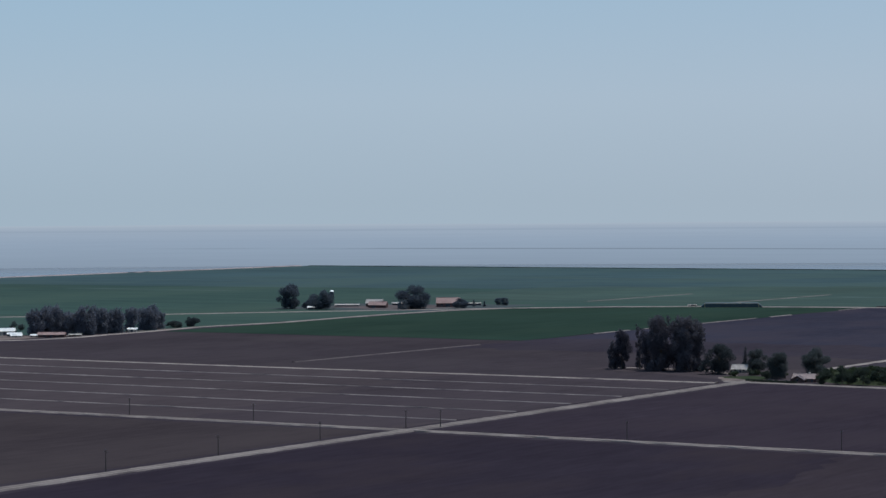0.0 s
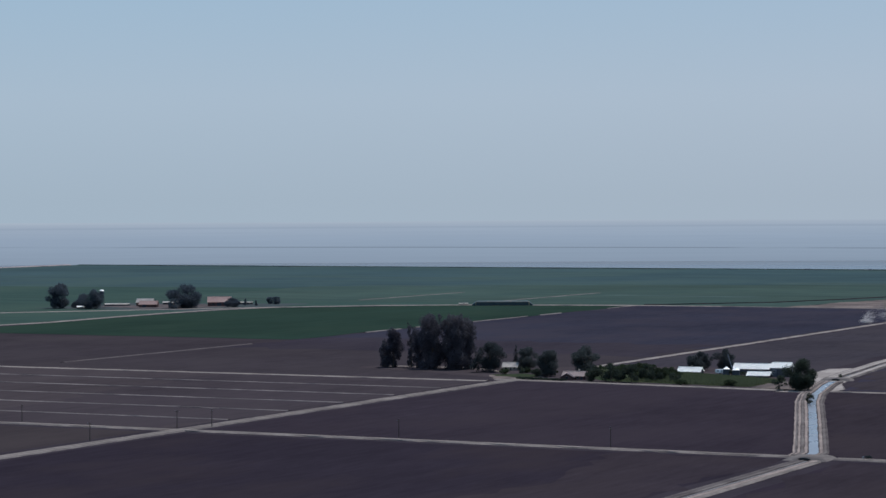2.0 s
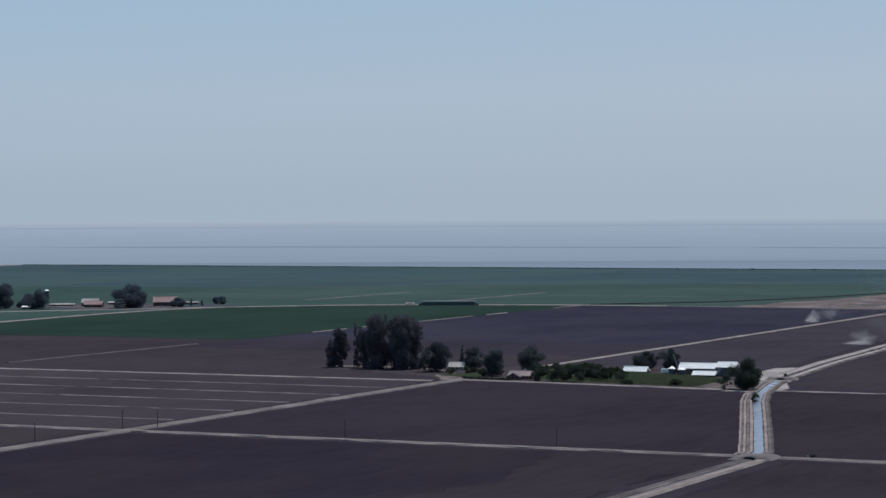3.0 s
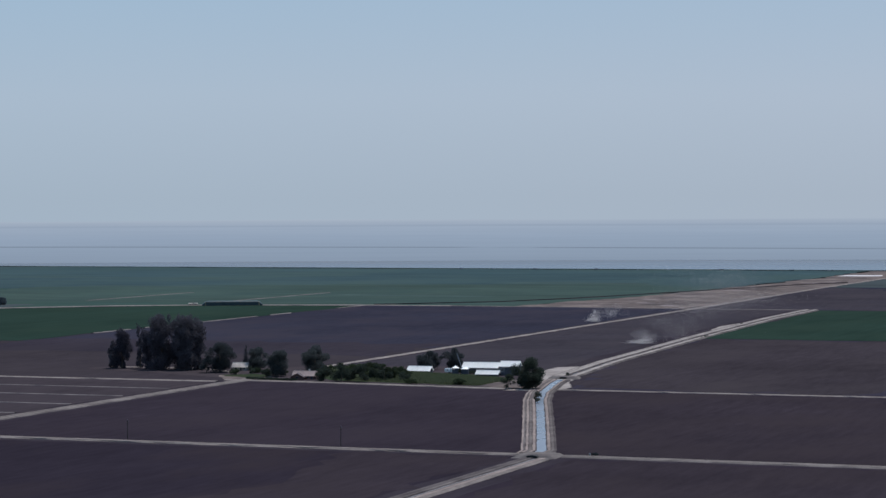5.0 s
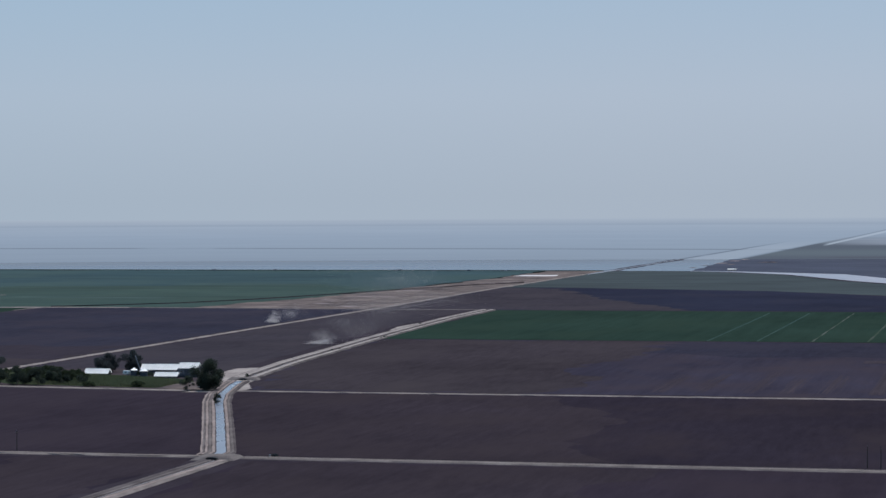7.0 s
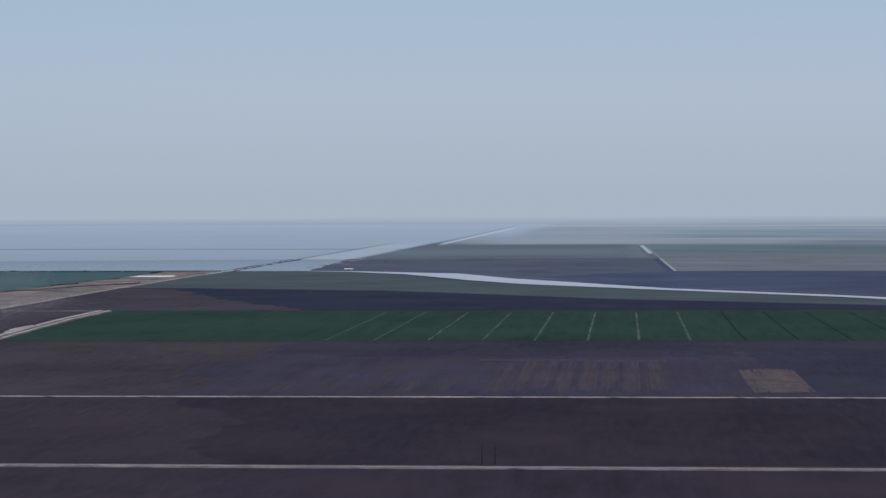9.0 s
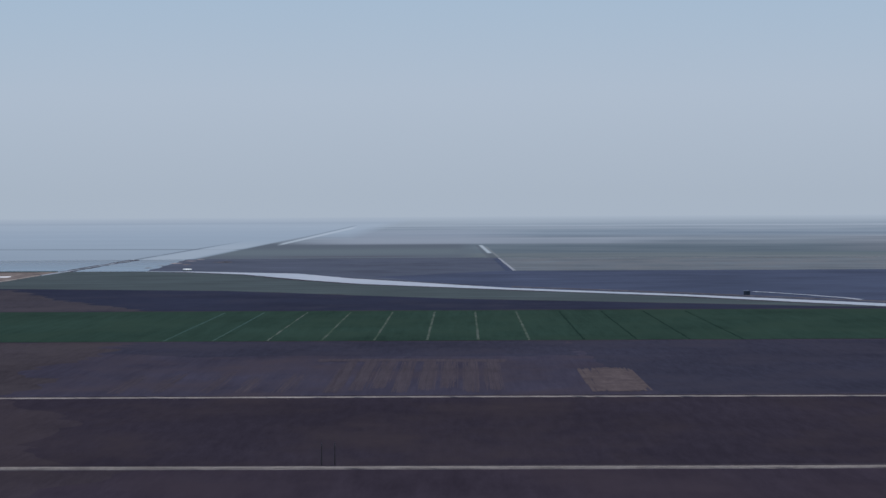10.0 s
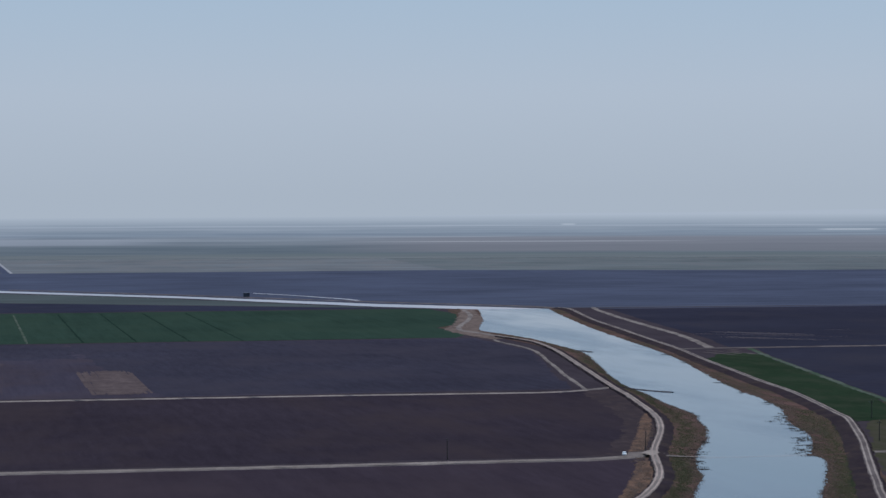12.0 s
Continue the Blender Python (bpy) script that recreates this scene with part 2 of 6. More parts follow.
LEAF_OLIVE = leaf_material("bank_weeds", (0.098, 0.100, 0.060))
LEAF_RUST = leaf_material("dry_bank_weeds", (0.150, 0.110, 0.098))
LEAF_LIGHT = leaf_material("leaf_light", (0.042, 0.056, 0.034))
WHITE_METAL = plain_material("white_sheet_metal", (0.93, 0.93, 0.92), 0.6, 0.06, 0.4, 0.0, 0.5, (6, 0.5, 1))
GREY_METAL = plain_material("grey_sheet_metal", (0.13, 0.15, 0.19), 0.5, 0.12, 0.5, 0.3, 0.5, (5, 0.5, 1))
DARK_WALL = plain_material("dark_boards", (0.055, 0.06, 0.075), 0.8, 0.2, 1.2)
CREAM = plain_material("cream_wall", (0.42, 0.40, 0.37), 0.8, 0.1, 0.8)
RED_ROOF = plain_material("faded_red_roof", (0.44, 0.31, 0.295), 0.8, 0.15, 0.5, stretch=(4, 1, 1))
PINK_ROOF = plain_material("pinkish_roof", (0.43, 0.345, 0.335), 0.85, 0.3, 1.2, stretch=(4, 1, 1))
MAUVE_ROOF = plain_material("dark_mauve_roof", (0.100, 0.080, 0.090), 0.9, 0.2, 0.9)
TAN_ROOF = plain_material("pale_shingle_roof", (0.56, 0.52, 0.50), 0.85, 0.15, 0.9)
RED_WALL = plain_material("red_wall", (0.13, 0.078, 0.076), 0.8, 0.15, 0.9)
GLASS = plain_material("window_glass", (0.03, 0.035, 0.045), 0.08, 0.1, 1.0, 0.0, 0.5)
WOOD = plain_material("pole_wood", (0.055, 0.045, 0.04), 0.9, 0.25, 2.0)
TARP = plain_material("dark_tarpaulin", (0.028, 0.045, 0.052), 0.5, 0.25, 0.4)
STRAW = plain_material("straw", (0.30, 0.25, 0.15), 0.95, 0.25, 2.0)
CONCRETE = plain_material("concrete", (0.33, 0.31, 0.29), 0.9, 0.15, 1.0)
BLACK = plain_material("rubber_and_pipe_dark", (0.018, 0.018, 0.02), 0.8, 0.2, 4.0)
PAINT_WHITE = plain_material("white_paint", (0.75, 0.76, 0.77), 0.3, 0.03, 1.0, 0.0, 0.5)
DUST = plain_material("dust", (0.62, 0.57, 0.55), 1.0, 0.1, 0.3, 0.0, 0.0)


# ---- shaping ----
def part(name, bm, material, parent=None, label=""):
    me = bpy.data.meshes.new(name)
    bmesh.ops.scale(bm, verts=bm.verts, vec=(PLAN, PLAN, PLAN))
    bm.to_mesh(me)
    bm.free()
    me.materials.append(material)
    ob = new(name, me)
    ob.parent = parent
    if label:
        tagged(ob, label)
    return ob


def from_arrays(name, verts, faces, material, parent=None):
    me = bpy.data.meshes.new(name)
    me.from_pydata((np.asarray(verts, dtype=float) * PLAN).tolist(), [], faces)
    me.materials.append(material)
    ob = new(name, me)
    ob.parent = parent
    return ob


def empty(name, at, turn=0.0, label="", category="", group=""):
    e = new(name)
    e.empty_display_size = 1.0
    e.matrix_world = pose(*(v * PLAN for v in at), 0, 0, turn)
    return tagged(e, label, category, group)


def wobble(points, step, amp, closed=True, rng=None):
    """The outline cut into short lengths that stray a little from the straight line."""
    rng = rng or random.Random(len(points) * 7 + int(abs(points[0][0])))
    out = []
    n = len(points)
    for i in range(n if closed else n - 1):
        a, b = Vector(points[i]), Vector(points[(i + 1) % n])
        d = b - a
        k = max(1, int(d.length / step))
        side = Vector((-d.y, d.x)).normalized() if d.length else Vector((0, 0))
        for j in range(k):
            q = a + d * (j / k)
            out.append(q + side * (rng.uniform(-amp, amp) if 0 < j else 0))
    if not closed:
        out.append(Vector(points[-1]))
    return out


R_FAR = 3634.0


def inside(points):
    """The outline, cut off at the foot of the far backdrop."""
    if all(p.length < R_FAR - 1 for p in points):
        return points
    for k in range(240):
        way = Vector((math.cos(k * math.pi / 120), math.sin(k * math.pi / 120)))
        kept = []
        for a, b in zip(points, points[1:] + points[:1]):
            da, db = a.dot(way) - R_FAR + 1, b.dot(way) - R_FAR + 1
            if da <= 0:
                kept.append(a)
            if da * db < 0:
                kept.append(a.lerp(b, da / (da - db)))
        points = kept
    return points


def field(name, points, material, z=0.05, label="", category="field", step=25, amp=1.2):
    ring = inside(wobble(points, step, amp))
    if len(ring) < 3:
        return None
    bm = bmesh.new()
    vs = [bm.verts.new((p.x, p.y, z)) for p in ring]
    f = bm.faces.new(vs)
    if f.normal.z < 0:
        f.normal_flip()
    f.normal_update()
    if f.normal.z < 0:
        f.normal_flip()
    bmesh.ops.triangulate(bm, faces=[f])
    ob = part(name, bm, material)
    return tagged(ob, label, category, "", "structure")


def rect(x0, y0, x1, y1):
    return [(x0, y0), (x1, y0), (x1, y1), (x0, y1)]


def smooth_line(points, n=6):
    """Catmull-Rom through the points."""
    p = [Vector(q) for q in points]
    p = [p[0] * 2 - p[1]] + p + [p[-1] * 2 - p[-2]]
    out = []
    for i in range(1, len(p) - 2):
        a, b, c, d = p[i - 1:i + 3]
        for j in range(n):
            t = j / n
            out.append(0.5 * (2 * b + (c - a) * t + (2 * a - 5 * b + 4 * c - d) * t * t + (3 * b - a - 3 * c + d) * t ** 3))
    return out + [p[-2]]


def strip(name, line, profile, material, parent=None, step=12, amp=0.35, label="", category="road", kind="structure", seed=3):
    """A bank, road or track: a cross-section (offset, height) drawn along a line."""
    rng = random.Random(seed + int(abs(line[0][0])))
    pts = []
    for i in range(len(line) - 1):
        a, b = Vector(line[i]), Vector(line[i + 1])
        k = max(1, int((b - a).length / step))
        pts += [a + (b - a) * (j / k) for j in range(k)]
    pts.append(Vector(line[-1]))
    pts = [p for p in pts if p.length < R_FAR - 1]
    verts, faces = [], []
    m = len(profile)
    for i, q in enumerate(pts):
        d = (pts[min(i + 1, len(pts) - 1)] - pts[max(i - 1, 0)]).normalized()
        side = Vector((d.y, -d.x))
        for o, z in profile:
            w = q + side * (o + rng.uniform(-amp, amp))
            verts.append((w.x, w.y, z * rng.uniform(0.96, 1.04)))
        if i:
            faces += [((i - 1) * m + j, (i - 1) * m + j + 1, i * m + j + 1, i * m + j) for j in range(m - 1)]
    ob = from_arrays(name, verts, faces, material, parent)
    if kind:
        tagged(ob, label, category, "", kind)
    return ob


def bank(w, h, slope=1.2, base=0.02):
    return [(-w / 2 - slope, base), (-w / 2, h), (w / 2, h), (w / 2 + slope, base)]


# ---- ground and distance ----
bm = bmesh.new()
bmesh.ops.create_circle(bm, cap_ends=True, segments=128, radius=3640)
tagged(part("ground", bm, SOIL), "dark bare valley soil reaching to the horizon", "ground", "", "structure")

def far_material():
    """The far side of the valley, glowing, with haze painted into its colours: open water to the west, dim strips of
    farmland to the east.
    """
    m = bpy.data.materials.new("far_valley_painted_haze")
    m.use_nodes = True
    n, l = m.node_tree.nodes, m.node_tree.links
    n.clear()
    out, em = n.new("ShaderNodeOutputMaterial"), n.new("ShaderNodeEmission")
    geo, sep = n.new("ShaderNodeNewGeometry"), n.new("ShaderNodeSeparateXYZ")
    l.new(geo.outputs["Position"], sep.inputs[0])

    def calc(op, a, b=0.0):
        k = n.new("ShaderNodeMath")
        k.operation = op
        for i, v in enumerate((a, b)):
            if isinstance(v, (int, float)):
                k.inputs[i].default_value = v
            else:
                l.new(v, k.inputs[i])
        return k.outputs[0]

    def rise(value, lo, hi):
        k = n.new("ShaderNodeMapRange")
        k.inputs["From Min"].default_value, k.inputs["From Max"].default_value = lo, hi
        l.new(value, k.inputs[0])
        return k.outputs[0]

    def span(value, lo, hi, soft):
        return calc("MULTIPLY", rise(value, lo - soft, lo + soft), rise(value, hi + soft, hi - soft))

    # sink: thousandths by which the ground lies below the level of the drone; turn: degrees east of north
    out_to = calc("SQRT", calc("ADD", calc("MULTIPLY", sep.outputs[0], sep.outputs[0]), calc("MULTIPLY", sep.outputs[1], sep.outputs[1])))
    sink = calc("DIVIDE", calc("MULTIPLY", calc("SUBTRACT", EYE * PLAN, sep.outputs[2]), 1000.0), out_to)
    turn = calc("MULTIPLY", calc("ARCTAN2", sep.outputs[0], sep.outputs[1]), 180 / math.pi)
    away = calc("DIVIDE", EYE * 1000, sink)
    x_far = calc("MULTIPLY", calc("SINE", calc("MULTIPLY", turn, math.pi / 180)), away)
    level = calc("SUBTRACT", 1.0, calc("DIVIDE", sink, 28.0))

    tx = n.new("ShaderNodeTexNoise")
    mp = n.new("ShaderNodeMapping")
    mp.inputs["Scale"].default_value = (0.004 / PLAN, 0.004 / PLAN, 0.42 / PLAN)
    tx.inputs["Scale"].default_value, tx.inputs["Detail"].default_value, tx.inputs["Roughness"].default_value = 1.0, 5, 0.6
    l.new(geo.outputs["Position"], mp.inputs[0])
    l.new(mp.outputs[0], tx.inputs["Vector"])

    # lake glow by level: sky reflection and haze painted in, paling upwards
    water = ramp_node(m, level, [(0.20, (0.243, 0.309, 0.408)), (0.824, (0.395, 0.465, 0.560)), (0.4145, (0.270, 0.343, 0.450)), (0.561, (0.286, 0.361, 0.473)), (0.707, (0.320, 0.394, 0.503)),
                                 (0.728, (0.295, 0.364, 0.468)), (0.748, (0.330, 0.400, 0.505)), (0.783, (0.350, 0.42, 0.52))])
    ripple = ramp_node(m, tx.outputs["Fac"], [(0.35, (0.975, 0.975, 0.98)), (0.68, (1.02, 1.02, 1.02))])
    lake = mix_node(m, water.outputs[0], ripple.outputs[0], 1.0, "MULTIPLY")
    # the long thin levee across the lake, broken in places
    gaps = rise(tx.outputs["Fac"], 0.36, 0.46)
    line = calc("MULTIPLY", span(calc("SUBTRACT", sink, calc("MULTIPLY", turn, 0.105)), 18.55, 18.85, 0.12), calc("MULTIPLY", rise(turn, -40.0, -34.0), 0.85))
    lake = mix_node(m, lake, (0.150, 0.188, 0.250), calc("MULTIPLY", line, gaps))

    # land glow by level: haze painted in, paling towards the horizon
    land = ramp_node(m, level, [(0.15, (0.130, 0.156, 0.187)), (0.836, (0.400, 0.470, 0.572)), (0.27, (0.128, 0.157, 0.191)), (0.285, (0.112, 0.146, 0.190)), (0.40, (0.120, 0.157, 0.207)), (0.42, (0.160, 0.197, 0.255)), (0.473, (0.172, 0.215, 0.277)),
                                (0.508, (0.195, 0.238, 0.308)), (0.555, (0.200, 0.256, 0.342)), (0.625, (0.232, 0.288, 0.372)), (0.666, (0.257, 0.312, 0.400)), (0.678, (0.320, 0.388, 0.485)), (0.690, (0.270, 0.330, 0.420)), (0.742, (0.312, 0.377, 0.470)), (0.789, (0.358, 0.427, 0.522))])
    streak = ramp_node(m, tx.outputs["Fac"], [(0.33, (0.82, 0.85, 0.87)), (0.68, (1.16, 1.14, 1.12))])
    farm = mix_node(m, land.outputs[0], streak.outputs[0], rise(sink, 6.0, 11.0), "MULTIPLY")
    # strips of far farmland, ponds and bright far marks seen edge-on, in glowing haze-paled colours: from and to
    # (degrees), from and to (sink), soft ends, colour, share
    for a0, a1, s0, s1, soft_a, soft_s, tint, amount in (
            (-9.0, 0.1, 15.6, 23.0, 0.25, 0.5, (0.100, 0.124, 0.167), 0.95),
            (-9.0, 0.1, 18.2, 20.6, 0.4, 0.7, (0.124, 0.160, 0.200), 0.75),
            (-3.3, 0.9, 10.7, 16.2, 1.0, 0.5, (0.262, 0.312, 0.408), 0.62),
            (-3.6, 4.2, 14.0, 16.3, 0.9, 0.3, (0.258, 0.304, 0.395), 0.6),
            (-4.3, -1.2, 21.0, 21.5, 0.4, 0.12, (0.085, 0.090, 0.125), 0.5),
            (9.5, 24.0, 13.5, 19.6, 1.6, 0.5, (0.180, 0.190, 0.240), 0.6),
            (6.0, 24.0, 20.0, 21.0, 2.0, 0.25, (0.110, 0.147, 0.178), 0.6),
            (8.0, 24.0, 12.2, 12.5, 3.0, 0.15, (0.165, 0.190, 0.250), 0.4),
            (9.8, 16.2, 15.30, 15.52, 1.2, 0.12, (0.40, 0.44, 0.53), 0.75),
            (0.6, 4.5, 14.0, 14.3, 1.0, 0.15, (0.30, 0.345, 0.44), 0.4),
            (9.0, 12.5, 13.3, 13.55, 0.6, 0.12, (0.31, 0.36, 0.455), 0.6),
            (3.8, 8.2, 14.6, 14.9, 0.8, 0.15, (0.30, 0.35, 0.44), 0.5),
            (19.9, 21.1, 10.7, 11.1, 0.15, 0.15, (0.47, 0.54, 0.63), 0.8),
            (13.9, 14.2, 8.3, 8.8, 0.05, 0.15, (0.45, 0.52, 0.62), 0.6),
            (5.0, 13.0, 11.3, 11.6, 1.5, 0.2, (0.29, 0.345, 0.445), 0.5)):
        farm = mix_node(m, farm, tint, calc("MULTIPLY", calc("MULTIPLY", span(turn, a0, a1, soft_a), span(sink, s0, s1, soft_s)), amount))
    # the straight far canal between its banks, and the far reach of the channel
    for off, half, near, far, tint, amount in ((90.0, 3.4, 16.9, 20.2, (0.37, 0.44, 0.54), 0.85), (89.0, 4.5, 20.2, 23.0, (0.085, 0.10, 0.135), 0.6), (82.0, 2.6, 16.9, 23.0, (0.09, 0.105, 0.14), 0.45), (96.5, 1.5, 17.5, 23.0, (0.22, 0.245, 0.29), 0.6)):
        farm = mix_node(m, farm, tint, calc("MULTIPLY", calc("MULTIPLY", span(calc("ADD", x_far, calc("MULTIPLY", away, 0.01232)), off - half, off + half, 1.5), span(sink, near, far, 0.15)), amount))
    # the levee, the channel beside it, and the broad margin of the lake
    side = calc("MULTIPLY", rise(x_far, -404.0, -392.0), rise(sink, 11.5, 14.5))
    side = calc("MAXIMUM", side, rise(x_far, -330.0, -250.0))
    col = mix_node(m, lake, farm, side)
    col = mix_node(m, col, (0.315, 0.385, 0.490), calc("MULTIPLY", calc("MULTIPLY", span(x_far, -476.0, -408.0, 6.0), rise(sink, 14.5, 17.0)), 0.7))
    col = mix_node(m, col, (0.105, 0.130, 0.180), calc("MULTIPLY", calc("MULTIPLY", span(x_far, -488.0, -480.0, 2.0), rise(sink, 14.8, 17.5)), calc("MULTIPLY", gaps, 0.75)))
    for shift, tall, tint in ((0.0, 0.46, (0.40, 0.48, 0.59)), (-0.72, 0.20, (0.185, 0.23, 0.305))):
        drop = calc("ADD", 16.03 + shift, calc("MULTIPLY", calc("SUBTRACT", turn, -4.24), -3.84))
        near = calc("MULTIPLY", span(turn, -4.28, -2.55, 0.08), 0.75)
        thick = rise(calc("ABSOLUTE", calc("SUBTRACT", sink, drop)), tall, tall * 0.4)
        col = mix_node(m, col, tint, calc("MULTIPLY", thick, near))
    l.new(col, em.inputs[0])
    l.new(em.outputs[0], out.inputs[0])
    return m


def backdrop():
    seg, rows = 480, (-2.0, 10.0, 20.0, 30.0, 40.0, 50.0, 0.0)
    verts, faces = [], []
    for i in range(seg):
        a = 2 * math.pi * i / seg
        az = math.degrees(math.atan2(math.sin(a), math.cos(a)))
        top = 60.9 + 1.5 * noise.noise((az * 0.15, 3.1, 0))
        if 8 < az < 60:
            top += min(1.0, (az - 8) / 10) * (6.7 + 3 * noise.noise((az * 0.25, 0.3, 0)))
        for z in rows:
            z = top if z == 0.0 else z
            r = R_FAR + 0.40 * z
            verts.append((r * math.sin(a), r * math.cos(a), z))
    m = len(rows)
    for i in range(seg):
        j = (i + 1) % seg
        faces += [(i * m + k, i * m + k + 1, j * m + k + 1, j * m + k) for k in range(m - 1)]
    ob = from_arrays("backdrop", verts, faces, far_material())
    tagged(ob, "glowing far shore and farmland with painted haze under the horizon", "backdrop", "", "structure")


backdrop()

# ---- fields ----
field("field_near", rect(-235, 420, 250, 739), SOIL_BROWN, 0.05, "bare brown ploughed field beside the dirt road")
field("field_near", rect(-480, 420, -255, 741), SOIL_DARK, 0.05, "dark ploughed field between the road and the ditch")
field("field_near", rect(-1500, 420, -497, 742), SOIL_WARM, 0.05, "dark ploughed field beside the power poles")
field("field_strips", rect(-1500, 751, -495, 1021), SOIL_PALE, 0.05, "ploughed field crossed by pale parallel furrows")
field("field_middle", [(-480, 752), (-252, 752), (-252, 762), (-334, 1008), (-480, 1024)], SOIL_MIDDLE, 0.05, "dark ploughed field in front of the farmstead")
field("field_east", [(-251, 752), (190, 752), (206, 758), (216, 790), (226, 812), (236, 846), (246, 890), (254, 940), (260, 1000), (258, 1013), (-334, 1013), (-251, 765)], SOIL_DARK, 0.05, "dark even ploughed field beside the ditch")
field("field_blend", [(-590, 755), (-496, 753), (-496, 1018), (-640, 1018), (-625, 900)], ground_material("soil_furrowed", (0.0405, 0.0335, 0.0398), (0.0470, 0.0390, 0.0452)), 0.062, "slightly darker ploughed soil between furrows", "soil", 10, 8)
SOIL_RUDDY = ground_material("soil_ruddy", (0.0288, 0.0233, 0.0296), (0.0332, 0.0264, 0.0310))
field("field_blend", [(-251, 754), (-120, 753), (-150, 820), (-140, 900), (-170, 960), (-190, 1012), (-333, 1012), (-262, 800)], SOIL_RUDDY, 0.065, "warmer ploughed soil beside the ditch", "soil", 10, 5)
field("field_blend", [(-234, 430), (-90, 430), (-110, 520), (-95, 600), (-120, 680), (-100, 738), (-234, 738)], SOIL_RUDDY, 0.065, "warmer ploughed soil beside the ditch", "soil", 10, 5)
field("field_blend", [(-300, 430), (-256, 430), (-256, 740), (-312, 740), (-296, 640), (-310, 560)], SOIL_RUDDY, 0.065, "warmer ploughed soil beside the ditch", "soil", 10, 5)
field("levee_foot", [(190, 751), (214, 752), (230, 800), (248, 862), (262, 930), (276, 1020), (262, 1014), (256, 1000), (250, 940), (242, 890), (232, 846), (222, 812), (212, 790), (203, 760)], ground_material("levee_foot_soil", (0.0365, 0.0285, 0.0320), (0.0275, 0.0226, 0.0280), big=0.06, fine=0.5, stretch=(1, 0.3, 1), amount=(0.4, 0.62)), 0.06, "brown weedy soil at the foot of the levee", "soil", 4, 1.6)
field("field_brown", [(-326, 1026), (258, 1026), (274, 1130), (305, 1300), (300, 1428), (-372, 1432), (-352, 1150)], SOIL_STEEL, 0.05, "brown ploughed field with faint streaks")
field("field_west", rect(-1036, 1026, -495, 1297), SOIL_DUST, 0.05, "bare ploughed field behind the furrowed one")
field("field_north", rect(-760, 1298, -494, 1850), SOIL_BLUE_HAZED, 0.07, "dark ploughed field behind the farmstead")
# tone between the plain soil and the haze-blued one, to soften the step
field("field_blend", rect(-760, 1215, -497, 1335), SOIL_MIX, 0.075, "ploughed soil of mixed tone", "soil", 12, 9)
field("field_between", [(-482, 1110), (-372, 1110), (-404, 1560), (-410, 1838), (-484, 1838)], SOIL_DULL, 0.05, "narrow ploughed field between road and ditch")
field("field_green_west", [(-1040, 1300), (-763, 1300), (-763, 1838), (-896, 1812), (-1020, 1720), (-1040, 1648)], GREEN, 0.12, "deep green crop field", amp=2.5)
# greens towards the lake, their colours blued to stand for haze
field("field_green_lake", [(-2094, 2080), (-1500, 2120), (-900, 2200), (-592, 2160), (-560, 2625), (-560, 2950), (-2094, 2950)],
      GREEN_FAR_HAZED, 0.13, "wide grey-green crop field reaching to the lake", step=40, amp=8)
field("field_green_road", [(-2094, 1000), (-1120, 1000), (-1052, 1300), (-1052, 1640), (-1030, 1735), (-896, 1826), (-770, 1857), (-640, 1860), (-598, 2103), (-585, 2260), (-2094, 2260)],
      GREEN_MID_HAZED, 0.10, "green crop field beyond the country road", step=60, amp=3)
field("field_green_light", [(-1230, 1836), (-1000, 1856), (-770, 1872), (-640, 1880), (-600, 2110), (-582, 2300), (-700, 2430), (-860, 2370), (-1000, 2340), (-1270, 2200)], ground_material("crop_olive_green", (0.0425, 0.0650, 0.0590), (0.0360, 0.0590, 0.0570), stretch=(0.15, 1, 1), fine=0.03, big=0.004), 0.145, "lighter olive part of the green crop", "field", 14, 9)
for x0, y0, x1, y1 in ((-860, 2420, -680, 2455), (-1250, 2240, -1080, 2262), (-1500, 2500, -1180, 2530), (-900, 2050, -720, 2075), (-1750, 2000, -1500, 2018)):
    field("crop_band", [(x0, y0), (x1 - 20, y0 - 6), (x1, y1 - 8), (x0 + 30, y1)], GREEN_BAND, 0.16, "paler thin band in the green crop", "field", 12, 3)
field("white_patch", [(-556, 2730), (-510, 2735), (-512, 2785), (-556, 2780)], SALT, 0.2, "pale dried patch on bare ground", "bare ground", 8, 2)
field("field_green_striped", [(-376, 1436), (290, 1436), (314, 1500), (300, 1552), (330, 1600), (352, 1740), (350, 1838), (-388, 1842)], GREEN, 0.12, "deep green crop field with pale check lines", amp=1.5)
field("field_blue", [(-480, 1850), (345, 1850), (250, 1900), (-18, 2075), (-222, 2280), (-441, 2358), (-490, 2358)], SOIL_NAVY_HAZED, 0.07, "dark ploughed field behind the green one", amp=3)
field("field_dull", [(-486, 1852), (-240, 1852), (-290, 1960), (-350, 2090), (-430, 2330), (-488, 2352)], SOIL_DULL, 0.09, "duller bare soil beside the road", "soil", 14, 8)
field("field_grey_green", [(-490, 2362), (-441, 2362), (-222, 2285), (-18, 2080), (250, 1905), (345, 1855), (378, 1830), (310, 1880), (172, 2105), (30, 2276), (-112, 2458), (-178, 2595), (-262, 2826), (-380, 2955), (-484, 2955)],
      GREEN_GREY, 0.06, "dull green meadow along the channel", amp=3)
field("barren_ground", [(-640, 1853), (-600, 2103), (-562, 2625), (-562, 2952), (-484, 2952), (-490, 2369), (-492, 1853)], DRY, 0.13, "pale barren tan ground beside the road", "bare ground", 18, 5)
rng = random.Random(77)
